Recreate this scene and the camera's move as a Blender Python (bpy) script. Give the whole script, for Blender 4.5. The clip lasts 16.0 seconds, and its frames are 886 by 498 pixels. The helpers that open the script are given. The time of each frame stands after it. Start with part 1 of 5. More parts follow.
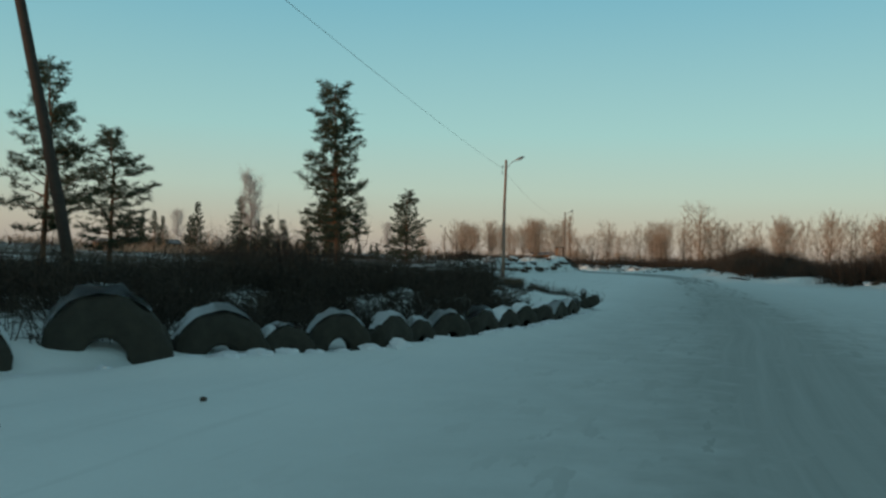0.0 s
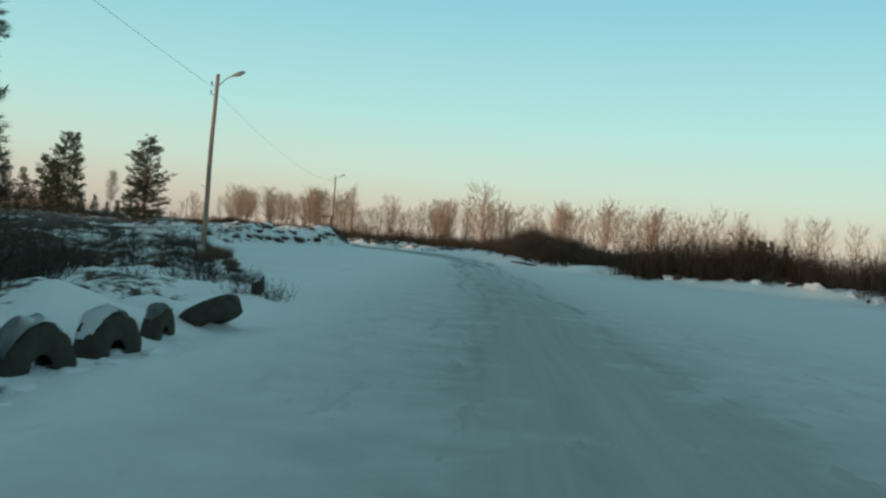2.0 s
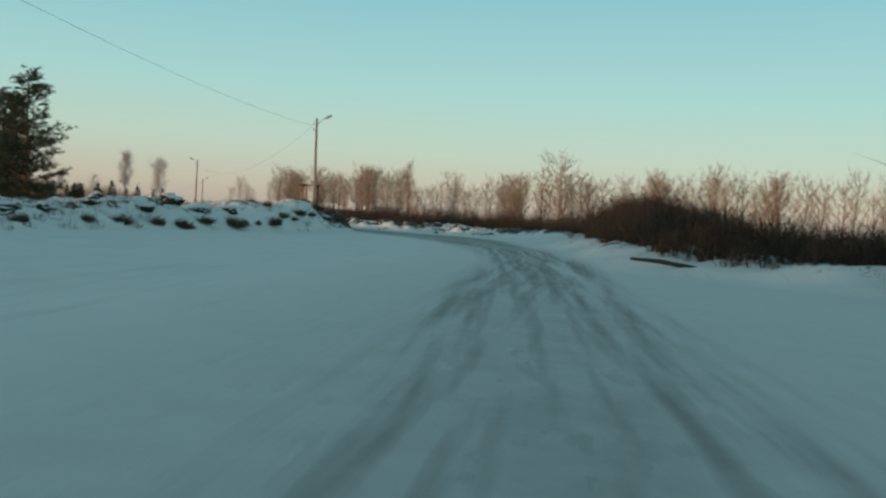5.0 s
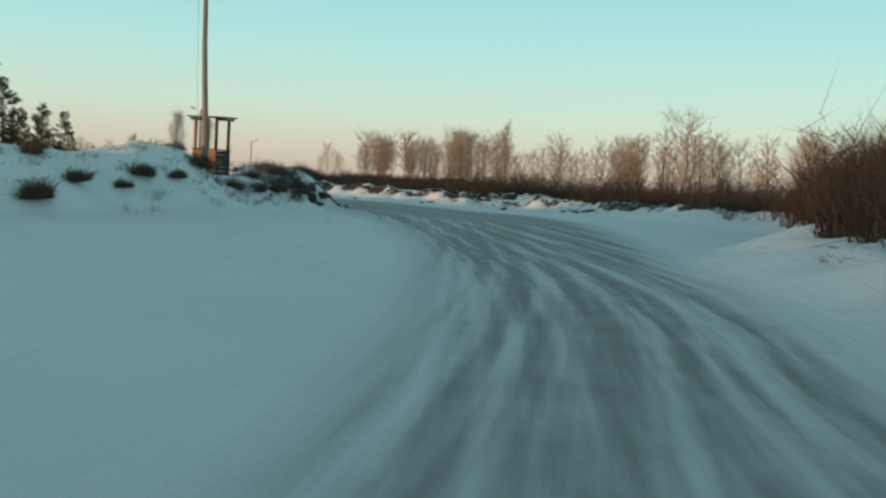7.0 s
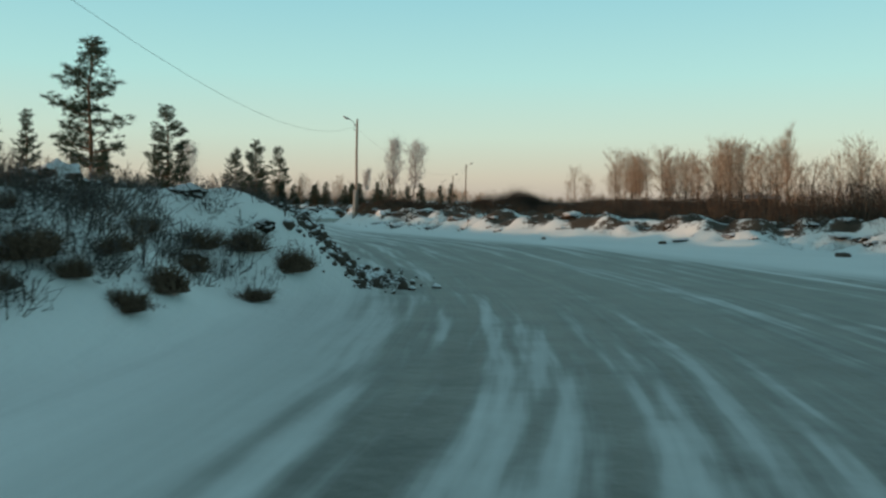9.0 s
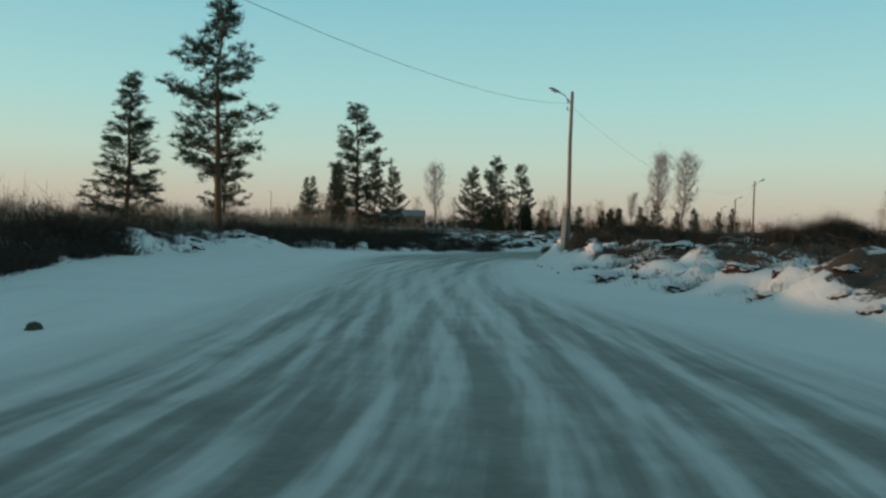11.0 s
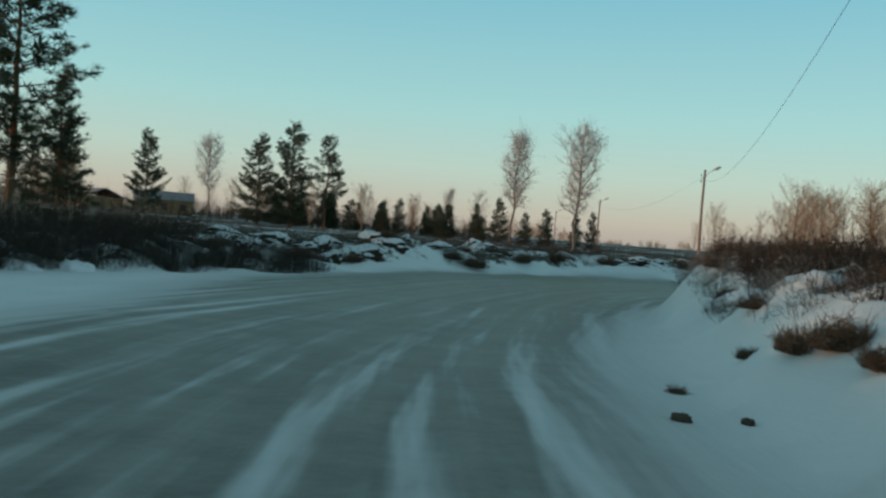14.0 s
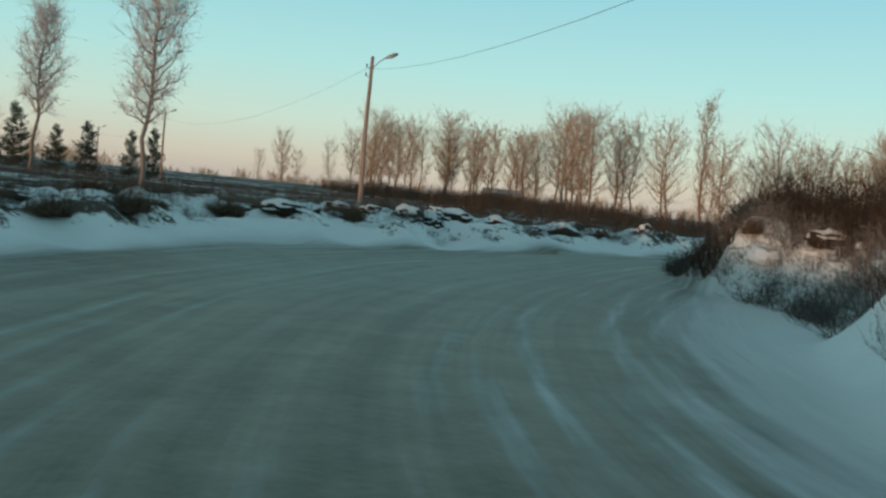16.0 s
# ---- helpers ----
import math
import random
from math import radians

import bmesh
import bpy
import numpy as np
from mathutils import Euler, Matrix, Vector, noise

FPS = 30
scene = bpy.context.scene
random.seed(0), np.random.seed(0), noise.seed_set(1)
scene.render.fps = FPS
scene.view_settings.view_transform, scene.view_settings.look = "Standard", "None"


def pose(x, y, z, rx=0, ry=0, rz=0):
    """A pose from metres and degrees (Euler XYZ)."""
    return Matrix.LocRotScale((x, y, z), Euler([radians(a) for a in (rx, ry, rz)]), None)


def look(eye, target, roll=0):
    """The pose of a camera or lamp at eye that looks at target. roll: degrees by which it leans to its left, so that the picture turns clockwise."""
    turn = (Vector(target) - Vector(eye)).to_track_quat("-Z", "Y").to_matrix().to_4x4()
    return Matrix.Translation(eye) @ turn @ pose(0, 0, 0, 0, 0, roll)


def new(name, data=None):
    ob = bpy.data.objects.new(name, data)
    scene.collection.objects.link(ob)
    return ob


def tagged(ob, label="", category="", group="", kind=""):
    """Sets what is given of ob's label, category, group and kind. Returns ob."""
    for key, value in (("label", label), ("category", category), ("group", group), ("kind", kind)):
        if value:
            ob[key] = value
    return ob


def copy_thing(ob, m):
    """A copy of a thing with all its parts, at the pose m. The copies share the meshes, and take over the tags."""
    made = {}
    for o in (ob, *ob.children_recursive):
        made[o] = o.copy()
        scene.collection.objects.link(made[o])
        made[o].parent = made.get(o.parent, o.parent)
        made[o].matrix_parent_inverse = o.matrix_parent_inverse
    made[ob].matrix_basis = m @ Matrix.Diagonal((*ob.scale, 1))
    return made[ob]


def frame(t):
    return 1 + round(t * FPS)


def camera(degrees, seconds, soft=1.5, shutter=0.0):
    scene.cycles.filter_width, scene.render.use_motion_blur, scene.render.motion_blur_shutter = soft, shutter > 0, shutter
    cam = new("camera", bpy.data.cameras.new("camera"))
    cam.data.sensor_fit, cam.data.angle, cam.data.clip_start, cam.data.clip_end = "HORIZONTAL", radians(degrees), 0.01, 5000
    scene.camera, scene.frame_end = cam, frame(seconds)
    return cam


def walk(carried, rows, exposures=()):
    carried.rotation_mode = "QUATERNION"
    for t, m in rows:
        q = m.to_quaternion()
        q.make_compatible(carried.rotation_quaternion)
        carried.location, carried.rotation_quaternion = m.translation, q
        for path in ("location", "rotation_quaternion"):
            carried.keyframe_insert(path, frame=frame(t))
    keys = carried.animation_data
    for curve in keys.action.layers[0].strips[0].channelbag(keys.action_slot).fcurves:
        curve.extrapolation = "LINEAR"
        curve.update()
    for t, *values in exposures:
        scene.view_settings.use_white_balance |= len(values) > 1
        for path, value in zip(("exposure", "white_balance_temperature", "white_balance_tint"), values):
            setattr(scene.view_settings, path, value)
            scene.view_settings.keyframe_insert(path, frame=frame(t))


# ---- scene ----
cam = camera(53.0, 16.0, soft=2.4, shutter=0.1)

PATH = [
    (0, (-1.982, -71.277, 1.587), (-1.916, -69.278, 1.608), 1.7),
    (0.5, (-1.152, -67.888, 1.538), (-0.929, -65.905, 1.415), 4.1),
    (1, (0.061, -64.118, 1.481), (0.469, -62.164, 1.367), 4.7),
    (1.5, (1.75, -59.496, 1.471), (2.27, -57.569, 1.353), 4.1),
    (2, (3.647, -54.221, 1.469), (4.184, -52.294, 1.458), 5.1),
    (2.5, (5.794, -48.355, 1.549), (6.279, -46.415, 1.516), 2.0),
    (3, (7.645, -42.549, 1.472), (8.138, -40.611, 1.458), 2.9),
    (3.5, (9.941, -36.73, 1.292), (10.371, -34.777, 1.299), 3.4),
    (6, (23.139, 7.775, 1.493), (23.449, 9.747, 1.365), 3.4),
    (6.5, (25.776, 16.733, 1.526), (25.993, 18.715, 1.38), 3.8),
    (7, (27.755, 25.359, 1.509), (27.876, 27.351, 1.368), 3.4),
    (7.5, (29.496, 33.884, 1.51), (29.522, 35.881, 1.396), 1.4),
    (8, (30.371, 42.029, 1.57), (30.235, 44.022, 1.476), 1.2),
    (8.5, (30.31, 50.7, 1.678), (30.014, 52.675, 1.579), 2.2),
    (9, (29.875, 59.044, 1.622), (29.412, 60.987, 1.522), 0.7),
    (9.5, (28.902, 67.107, 1.596), (28.258, 69.0, 1.544), -0.1),
    (10, (27.709, 74.495, 1.51), (26.903, 76.324, 1.438), -2.5),
    (10.2, (27.17, 77.418, 1.501), (26.295, 79.216, 1.457), -0.7),
    (12.5, (11.509, 106.952, 1.803), (10.359, 108.587, 1.746), 0.1),
    (13, (7.797, 113.13, 1.742), (6.963, 114.946, 1.678), 4.4),
    (13.5, (4.561, 119.572, 1.563), (3.908, 121.461, 1.518), 4.0),
    (14, (1.878, 125.992, 1.45), (1.294, 127.904, 1.42), 4.4),
    (14.5, (-0.342, 132.61, 1.464), (-0.689, 134.579, 1.398), 6.5),
    (15, (-2.083, 139.237, 1.389), (-2.225, 141.23, 1.31), 6.0),
    (15.5, (-3.394, 146.884, 1.468), (-3.217, 148.873, 1.368), 4.7),
    (16, (-4.107, 154.558, 1.55), (-3.689, 156.511, 1.443), 5.4),
]
# seconds, stops, white balance in kelvin, tint
LIGHTNESS = [(0, -.24, 6500, 10), (0.5, .05, 6850, 10), (1, .2, 6850, 10), (1.5, .24, 6750, 10), (2, .12, 6500, 10), (2.5, -.13, 6450, 10), (3.5, -.3, 6400, 10), (5.8, .06, 6700, 10),
             (6.5, .12, 6700, 10), (7.5, .2, 6650, 10), (8.5, .18, 6550, 10), (9, .12, 6600, 10), (9.5, .06, 6500, 10), (10, 0.0, 6500, 10), (12.5, -.1, 6450, 10),
             (13, 0.0, 6350, 10), (13.5, -.05, 6350, 10), (14.5, -.08, 6400, 10), (15.5, .1, 6450, 10), (16, .13, 6450, 10)]
walk(cam, [(t, look(eye, target, roll)) for t, eye, target, roll in PATH], LIGHTNESS)


# ---- world, sun ----
world = bpy.data.worlds.new("winter_dusk")
scene.world = world
world.use_nodes = True
wt = world.node_tree
wt.nodes.clear()
w_out = wt.nodes.new("ShaderNodeOutputWorld")
w_bg = wt.nodes.new("ShaderNodeBackground")
w_tc = wt.nodes.new("ShaderNodeTexCoord")
w_sep = wt.nodes.new("ShaderNodeSeparateXYZ")
w_ramp = wt.nodes.new("ShaderNodeValToRGB")
w_sky = wt.nodes.new("ShaderNodeTexSky")
w_sky.sky_type = "NISHITA"
w_sky.sun_disc = False
SUN_FROM = Vector((-0.80, -0.60, 0.0))
SUN_ELEV = radians(1.3)
w_sky.sun_elevation = SUN_ELEV
w_sky.sun_rotation = math.atan2(SUN_FROM.x, SUN_FROM.y)
w_sky.altitude = 200
w_scale = wt.nodes.new("ShaderNodeMix")
w_scale.data_type = "RGBA"
w_scale.blend_type = "ADD"
w_scale.inputs[0].default_value = 0.06
stops = [(0.0, (0.425, 0.385, 0.34)), (0.03, (0.485, 0.488, 0.415)), (0.075, (0.445, 0.602, 0.54)), (0.14, (0.335, 0.62, 0.615)),
         (0.30, (0.165, 0.468, 0.59)), (0.50, (0.130, 0.257, 0.294)), (1.0, (0.102, 0.160, 0.179))]
els = w_ramp.color_ramp.elements
while len(els) < len(stops):
    els.new(0.5)
for el, (p, c) in zip(els, stops):
    el.position = p
    el.color = (*c, 1)
wt.links.new(w_tc.outputs["Generated"], w_sep.inputs[0])
wt.links.new(w_sep.outputs["Z"], w_ramp.inputs[0])
wt.links.new(w_ramp.outputs[0], w_scale.inputs[6])
wt.links.new(w_sky.outputs[0], w_scale.inputs[7])
wt.links.new(w_scale.outputs[2], w_bg.inputs[0])
w_bg.inputs[1].default_value = 1.0
wt.links.new(w_bg.outputs[0], w_out.inputs[0])

sun_data = bpy.data.lights.new("sun", "SUN")
sun_data.energy = 2.3
sun_data.angle = radians(0.6)
sun_data.color = (1.0, 0.54, 0.30)
sun_ob = new("sun", sun_data)
sun_from = (SUN_FROM.normalized() * math.cos(SUN_ELEV) + Vector((0, 0, math.sin(SUN_ELEV)))) * 100
sun_ob.matrix_world = look(sun_from, (0, 0, 0))

# ---- materials ----


class Mat:
    """A node material with short helpers."""

    def __init__(self, name, rough=0.9, spec=0.3):
        self.m = bpy.data.materials.new(name)
        self.m.use_nodes = True
        self.t = self.m.node_tree
        self.b = self.t.nodes["Principled BSDF"]
        self.b.inputs["Roughness"].default_value = rough
        self.b.inputs["Specular IOR Level"].default_value = spec

    def node(self, kind, **values):
        n = self.t.nodes.new(kind)
        for k, v in values.items():
            n.inputs[k].default_value = v
        return n

    def link(self, a, b):
        self.t.links.new(a, b)

    def coords(self, kind="Object"):
        return self.node("ShaderNodeTexCoord").outputs[kind]

    def noise(self, vec, scale, detail=4.0, rough=0.55):
        n = self.node("ShaderNodeTexNoise", Scale=scale, Detail=detail, Roughness=rough)
        self.link(vec, n.inputs["Vector"])
        return n.outputs["Fac"]

    def stretch(self, vec, scale):
        n = self.node("ShaderNodeMapping")
        n.inputs["Scale"].default_value = scale
        self.link(vec, n.inputs["Vector"])
        return n.outputs[0]

    def ramp(self, fac, stops):
        n = self.node("ShaderNodeValToRGB")
        e = n.color_ramp.elements
        while len(e) < len(stops):
            e.new(0.5)
        for el, (p, c) in zip(e, stops):
            el.position = p
            el.color = (*c, 1) if len(c) == 3 else c
        self.link(fac, n.inputs[0])
        return n.outputs[0]

    def math(self, op, a, b=0.0, clamp=False):
        n = self.node("ShaderNodeMath")
        n.operation = op
        n.use_clamp = clamp
        for k, v in enumerate((a, b)):
            if isinstance(v, (int, float)):
                n.inputs[k].default_value = v
            else:
                self.link(v, n.inputs[k])
        return n.outputs[0]

    def mix(self, fac, a, b):
        n = self.node("ShaderNodeMix")
        n.data_type = "RGBA"
        for slot, v in ((0, fac), (6, a), (7, b)):
            if isinstance(v, (int, float)):
                n.inputs[slot].default_value = v
            elif isinstance(v, tuple):
                n.inputs[slot].default_value = (*v, 1)
            else:
                self.link(v, n.inputs[slot])
        return n.outputs[2]

    def attr(self, name, out="Fac"):
        n = self.node("ShaderNodeAttribute")
        n.attribute_name = name
        return n.outputs[out]

    def island(self):
        return self.node("ShaderNodeNewGeometry").outputs["Random Per Island"]

    def random(self):
        return self.node("ShaderNodeObjectInfo").outputs["Random"]

    def color(self, c):
        self.link(c, self.b.inputs["Base Color"])

    def roughness(self, c):
        self.link(c, self.b.inputs["Roughness"])

    def bump(self, h, strength=0.4, distance=0.05):
        n = self.node("ShaderNodeBump", Strength=strength, Distance=distance)
        self.link(h, n.inputs["Height"])
        self.link(n.outputs[0], self.b.inputs["Normal"])


def ground_material():
    k = Mat("snow_and_ice", 0.75, 0.25)
    xyz = k.coords()
    flow = k.attr("flow", "Vector")
    ice = k.attr("ice")
    earth = k.attr("earth")
    olive = k.attr("olive")
    fine = k.noise(xyz, 7.0, 5)
    patch = k.noise(xyz, 0.35, 4)
    sway = k.noise(k.stretch(flow, (0.045, 0.05, 1)), 1.0, 2)
    bent = k.node("ShaderNodeVectorMath")
    bent.operation = "ADD"
    k.link(flow, bent.inputs[0])
    shift = k.node("ShaderNodeCombineXYZ")
    k.link(k.math("MULTIPLY", k.math("SUBTRACT", sway, 0.5), 1.3), shift.inputs[1])
    k.link(shift.outputs[0], bent.inputs[1])
    bent = bent.outputs[0]
    lanes = k.noise(k.stretch(bent, (0.045, 2.1, 1)), 1.0, 2, 0.45)
    ruts = k.noise(k.stretch(bent, (0.10, 5.0, 1)), 1.0, 3, 0.6)
    scuff = k.noise(xyz, 1.2, 4, 0.6)
    fs = k.node("ShaderNodeSeparateXYZ")
    k.link(bent, fs.inputs[0])
    crossing = []
    for slant, shift_by in ((0.055, 31.0), (-0.075, 77.0)):
        cv = k.node("ShaderNodeCombineXYZ")
        k.link(k.math("MULTIPLY", fs.outputs[0], 0.06), cv.inputs[0])
        across = k.math("ADD", fs.outputs[1], k.math("MULTIPLY", fs.outputs[0], slant))
        k.link(k.math("ADD", k.math("MULTIPLY", across, 2.9), shift_by), cv.inputs[1])
        crossing.append(k.noise(cv.outputs[0], 1.0, 2, 0.5))
    streak = k.math("MULTIPLY", k.math("SUBTRACT", lanes, 0.5), 2.2)
    for value, weight in ((ruts, 0.8), (scuff, 0.6), (crossing[0], 1.5), (crossing[1], 1.5), (patch, 0.5)):
        streak = k.math("ADD", streak, k.math("MULTIPLY", k.math("SUBTRACT", value, 0.5), weight))
    streak = k.math("MULTIPLY", streak, k.math("MULTIPLY", k.math("SUBTRACT", k.math("MULTIPLY", ice, 1.6), 0.25), k.math("SUBTRACT", 1.0, k.math("MULTIPLY", olive, 0.6))))
    snow = k.mix(patch, (0.73, 0.77, 0.77), (0.86, 0.89, 0.88))
    packed = k.mix(ruts, (0.31, 0.33, 0.318), (0.50, 0.527, 0.51))
    tone = k.ramp(k.math("ADD", k.math("MULTIPLY", lanes, 0.55), k.math("MULTIPLY", scuff, 0.45)), [(0.36, (0, 0, 0)), (0.62, (1, 1, 1))])
    bare = k.mix(tone, (0.225, 0.237, 0.226), (0.108, 0.115, 0.109))
    brown = k.mix(tone, (0.285, 0.258, 0.182), (0.15, 0.134, 0.09))
    bare = k.mix(olive, bare, brown)
    gate = k.math("SUBTRACT", k.math("MULTIPLY", ice, 3.2), 1.12, True)
    wear = k.math("MULTIPLY", k.math("MULTIPLY", k.math("SUBTRACT", k.math("ADD", ice, streak), 0.43), 2.4, True), gate)
    light = k.math("MULTIPLY", k.math("ADD", k.math("MULTIPLY", ice, 0.75), k.math("SUBTRACT", k.math("MULTIPLY", streak, 0.6), 0.03)), 2.0, True)
    worn = k.math("ADD", k.math("MULTIPLY", scuff, 0.9), k.math("ADD", k.math("MULTIPLY", ruts, 0.45), k.math("MULTIPLY", patch, 0.7)))
    # packed snow of the track, with windscreen dimming painted in beside it
    worn = k.math("MULTIPLY", k.attr("trod_dim"), k.math("SUBTRACT", worn, 0.22), True)
    fleck = k.ramp(k.noise(k.stretch(bent, (0.75, 2.4, 1)), 1.0, 3, 0.6), [(0.49, (0, 0, 0)), (0.60, (1, 1, 1))])
    worn = k.math("MAXIMUM", worn, k.math("MULTIPLY", fleck, k.math("MULTIPLY", k.attr("trod_dim"), 0.95)))
    light = k.math("MAXIMUM", light, worn)
    road = k.mix(wear, k.mix(light, snow, packed), bare)
    clod = k.noise(xyz, 1.1, 6, 0.7)
    straw = k.mix(k.noise(xyz, 11.0, 3), (0.035, 0.027, 0.02), (0.125, 0.095, 0.068))
    wide = k.math("MULTIPLY", k.math("SUBTRACT", k.noise(xyz, 0.06, 4, 0.6), 0.5), k.math("MULTIPLY", k.attr("field"), 1.3))
    showing = k.math("MULTIPLY", k.math("SUBTRACT", k.math("ADD", k.math("ADD", earth, clod), k.math("ADD", wide, k.math("MULTIPLY", k.math("SUBTRACT", k.noise(xyz, 4.5, 5, 0.7), 0.5), 0.8))), 1.03), 7.0, True)
    k.color(k.mix(showing, road, straw))
    k.roughness(k.math("SUBTRACT", 0.85, k.math("MULTIPLY", wear, 0.38)))
    h = k.math("ADD", k.math("MULTIPLY", fine, 0.35), k.math("MULTIPLY", ruts, 0.6))
    h = k.math("ADD", h, k.math("MULTIPLY", clod, 0.8))
    k.bump(k.math("ADD", h, k.math("MULTIPLY", scuff, 0.7)), 0.6, 0.06)
    return k.m


def twig_material(name, dark, light, rough=0.9):
    k = Mat(name, rough, 0.15)
    k.color(k.mix(k.island(), dark, light))
    return k.m


def bark_material(name, low, high, scale=6.0):
    k = Mat(name, 0.9, 0.2)
    v = k.stretch(k.coords(), (1, 1, 0.25))
    n = k.noise(v, scale, 5, 0.6)
    k.color(k.mix(n, low, high))
    k.bump(n, 0.6, 0.03)
    return k.m


def plain_material(name, low, high, scale, rough=0.8, bump=0.3, metal=0.0, stretch=(1, 1, 1)):
    k = Mat(name, rough, 0.3)
    n = k.noise(k.stretch(k.coords(), stretch), scale, 5, 0.6)
    k.color(k.mix(n, low, high))
    k.b.inputs["Metallic"].default_value = metal
    k.bump(n, bump, 0.01)
    return k.m


M_GROUND = ground_material()
M_NEEDLE = twig_material("pine_needles", (0.024, 0.040, 0.026), (0.085, 0.112, 0.075))
M_PINEBARK = bark_material("pine_bark", (0.07, 0.045, 0.03), (0.21, 0.12, 0.07))
M_BARK = bark_material("grey_bark", (0.13, 0.095, 0.07), (0.34, 0.26, 0.19))
# twig brown lightened: distance haze and warm sunlight are in the colour
M_HAZED_TWIG = twig_material("hazed_bare_twigs", (0.27, 0.21, 0.16), (0.52, 0.415, 0.315))
M_BIRCHBARK = bark_material("birch_bark", (0.10, 0.085, 0.07), (0.32, 0.28, 0.25))
M_FROST = twig_material("frosted_twigs", (0.36, 0.34, 0.33), (0.64, 0.62, 0.62))
M_DUSTED = twig_material("snow_dusted_twigs", (0.07, 0.065, 0.06), (0.36, 0.345, 0.335))
M_BRUSH = twig_material("willow_twigs", (0.030, 0.025, 0.020), (0.098, 0.076, 0.058))
M_DARKBRUSH = twig_material("dark_willow_twigs", (0.023, 0.020, 0.017), (0.085, 0.068, 0.053))
M_GREYBRUSH = twig_material("grey_dry_twigs", (0.05, 0.045, 0.04), (0.17, 0.155, 0.14))
M_DRYBUSH = twig_material("dry_bush_twigs", (0.058, 0.040, 0.028), (0.205, 0.145, 0.10))
M_GRASS = twig_material("dead_grass", (0.07, 0.05, 0.03), (0.24, 0.175, 0.11))
M_WOODPOLE = bark_material("weathered_pole", (0.17, 0.125, 0.10), (0.36, 0.29, 0.24), 5.0)
M_CONCRETE = plain_material("concrete", (0.30, 0.28, 0.25), (0.46, 0.43, 0.39), 6.0)
M_STEEL = plain_material("galvanised_steel", (0.20, 0.20, 0.20), (0.36, 0.36, 0.36), 20.0, 0.5, 0.1, 0.6)
M_DARKSTEEL = plain_material("dark_wire", (0.03, 0.03, 0.03), (0.07, 0.07, 0.07), 20.0, 0.6, 0.1)
M_GLASS = plain_material("lamp_glass", (0.30, 0.30, 0.28), (0.42, 0.42, 0.40), 3.0, 0.25, 0.05)
M_RUBBER = plain_material("old_rubber", (0.018, 0.017, 0.014), (0.066, 0.060, 0.045), 4.0, 0.85, 0.5)
M_SNOW = plain_material("snow_cap", (0.74, 0.77, 0.80), (0.86, 0.88, 0.90), 3.0, 0.8, 0.5)
M_PLANK = plain_material("ochre_planks", (0.20, 0.095, 0.035), (0.42, 0.22, 0.085), 5.0, 0.8, 0.4, 0.0, (1, 1, 6))
# dark wood; also colours the booth's boards that face away from the sun
M_DARK_OR_SHADED_PLANK = plain_material("dark_or_shaded_planks", (0.028, 0.024, 0.022), (0.075, 0.062, 0.05), 5.0, 0.85, 0.4, 0.0, (1, 1, 6))
M_CLOD = plain_material("frozen_earth", (0.035, 0.028, 0.022), (0.13, 0.10, 0.075), 5.0, 0.95, 0.8)
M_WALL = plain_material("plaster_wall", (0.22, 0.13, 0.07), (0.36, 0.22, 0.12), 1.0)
M_ROOF = plain_material("frosted_roof", (0.16, 0.15, 0.15), (0.34, 0.33, 0.33), 1.0)
M_PANE = plain_material("window_pane", (0.05, 0.05, 0.06), (0.09, 0.09, 0.10), 1.0, 0.08, 0.0)

# ---- mesh helpers ----
RNG = np.random.default_rng(7)


def tri_object(name, verts, tris, material, parent=None, label="", smooth=False):
    """A large triangle mesh from numpy arrays."""
    me = bpy.data.meshes.new(name)
    verts = np.asarray(verts, dtype=np.float32)
    tris = np.asarray(tris, dtype=np.int32)
    me.vertices.add(len(verts))
    me.vertices.foreach_set("co", verts.ravel())
    me.loops.add(tris.size)
    me.loops.foreach_set("vertex_index", tris.ravel())
    me.polygons.add(len(tris))
    me.polygons.foreach_set("loop_start", np.arange(0, tris.size, 3, dtype=np.int32))
    if smooth:
        me.polygons.foreach_set("use_smooth", np.ones(len(tris), dtype=bool))
    me.materials.append(material)
    me.update(calc_edges=True)
    me.validate()
    ob = new(name, me)
    if parent is not None:
        ob.parent = parent
    if label:
        ob["label"] = label
    return ob


def part(name, bm, material, parent=None, label="", smooth=False):
    """Links a bmesh as one mesh object under a thing."""
    me = bpy.data.meshes.new(name)
    bm.to_mesh(me)
    bm.free()
    me.materials.append(material)
    if smooth:
        me.polygons.foreach_set("use_smooth", [True] * len(me.polygons))
    ob = new(name, me)
    if parent is not None:
        ob.parent = parent
    if label:
        ob["label"] = label
    return ob


def frames_of(d):
    """Two unit vectors across each direction."""
    d = d / (np.linalg.norm(d, axis=1, keepdims=True) + 1e-9)
    up = np.where(np.abs(d[:, 2:3]) > 0.9, np.array([[1.0, 0, 0]]), np.array([[0, 0, 1.0]]))
    a = np.cross(d, up)
    a /= np.linalg.norm(a, axis=1, keepdims=True) + 1e-9
    return a, np.cross(d, a)


def blades(p, q, r):
    """One narrow tapering triangle from p to q each: verts, tris."""
    n = len(p)
    a, b = frames_of(q - p)
    turn = (np.arange(n) * 2.39996)[:, None]
    side = (np.cos(turn) * a + np.sin(turn) * b) * np.broadcast_to(np.asarray(r, float).reshape(-1, 1), (n, 1))
    v = np.stack([p - side, p + side, q], 1).reshape(-1, 3)
    return v, np.arange(3 * n).reshape(-1, 3)


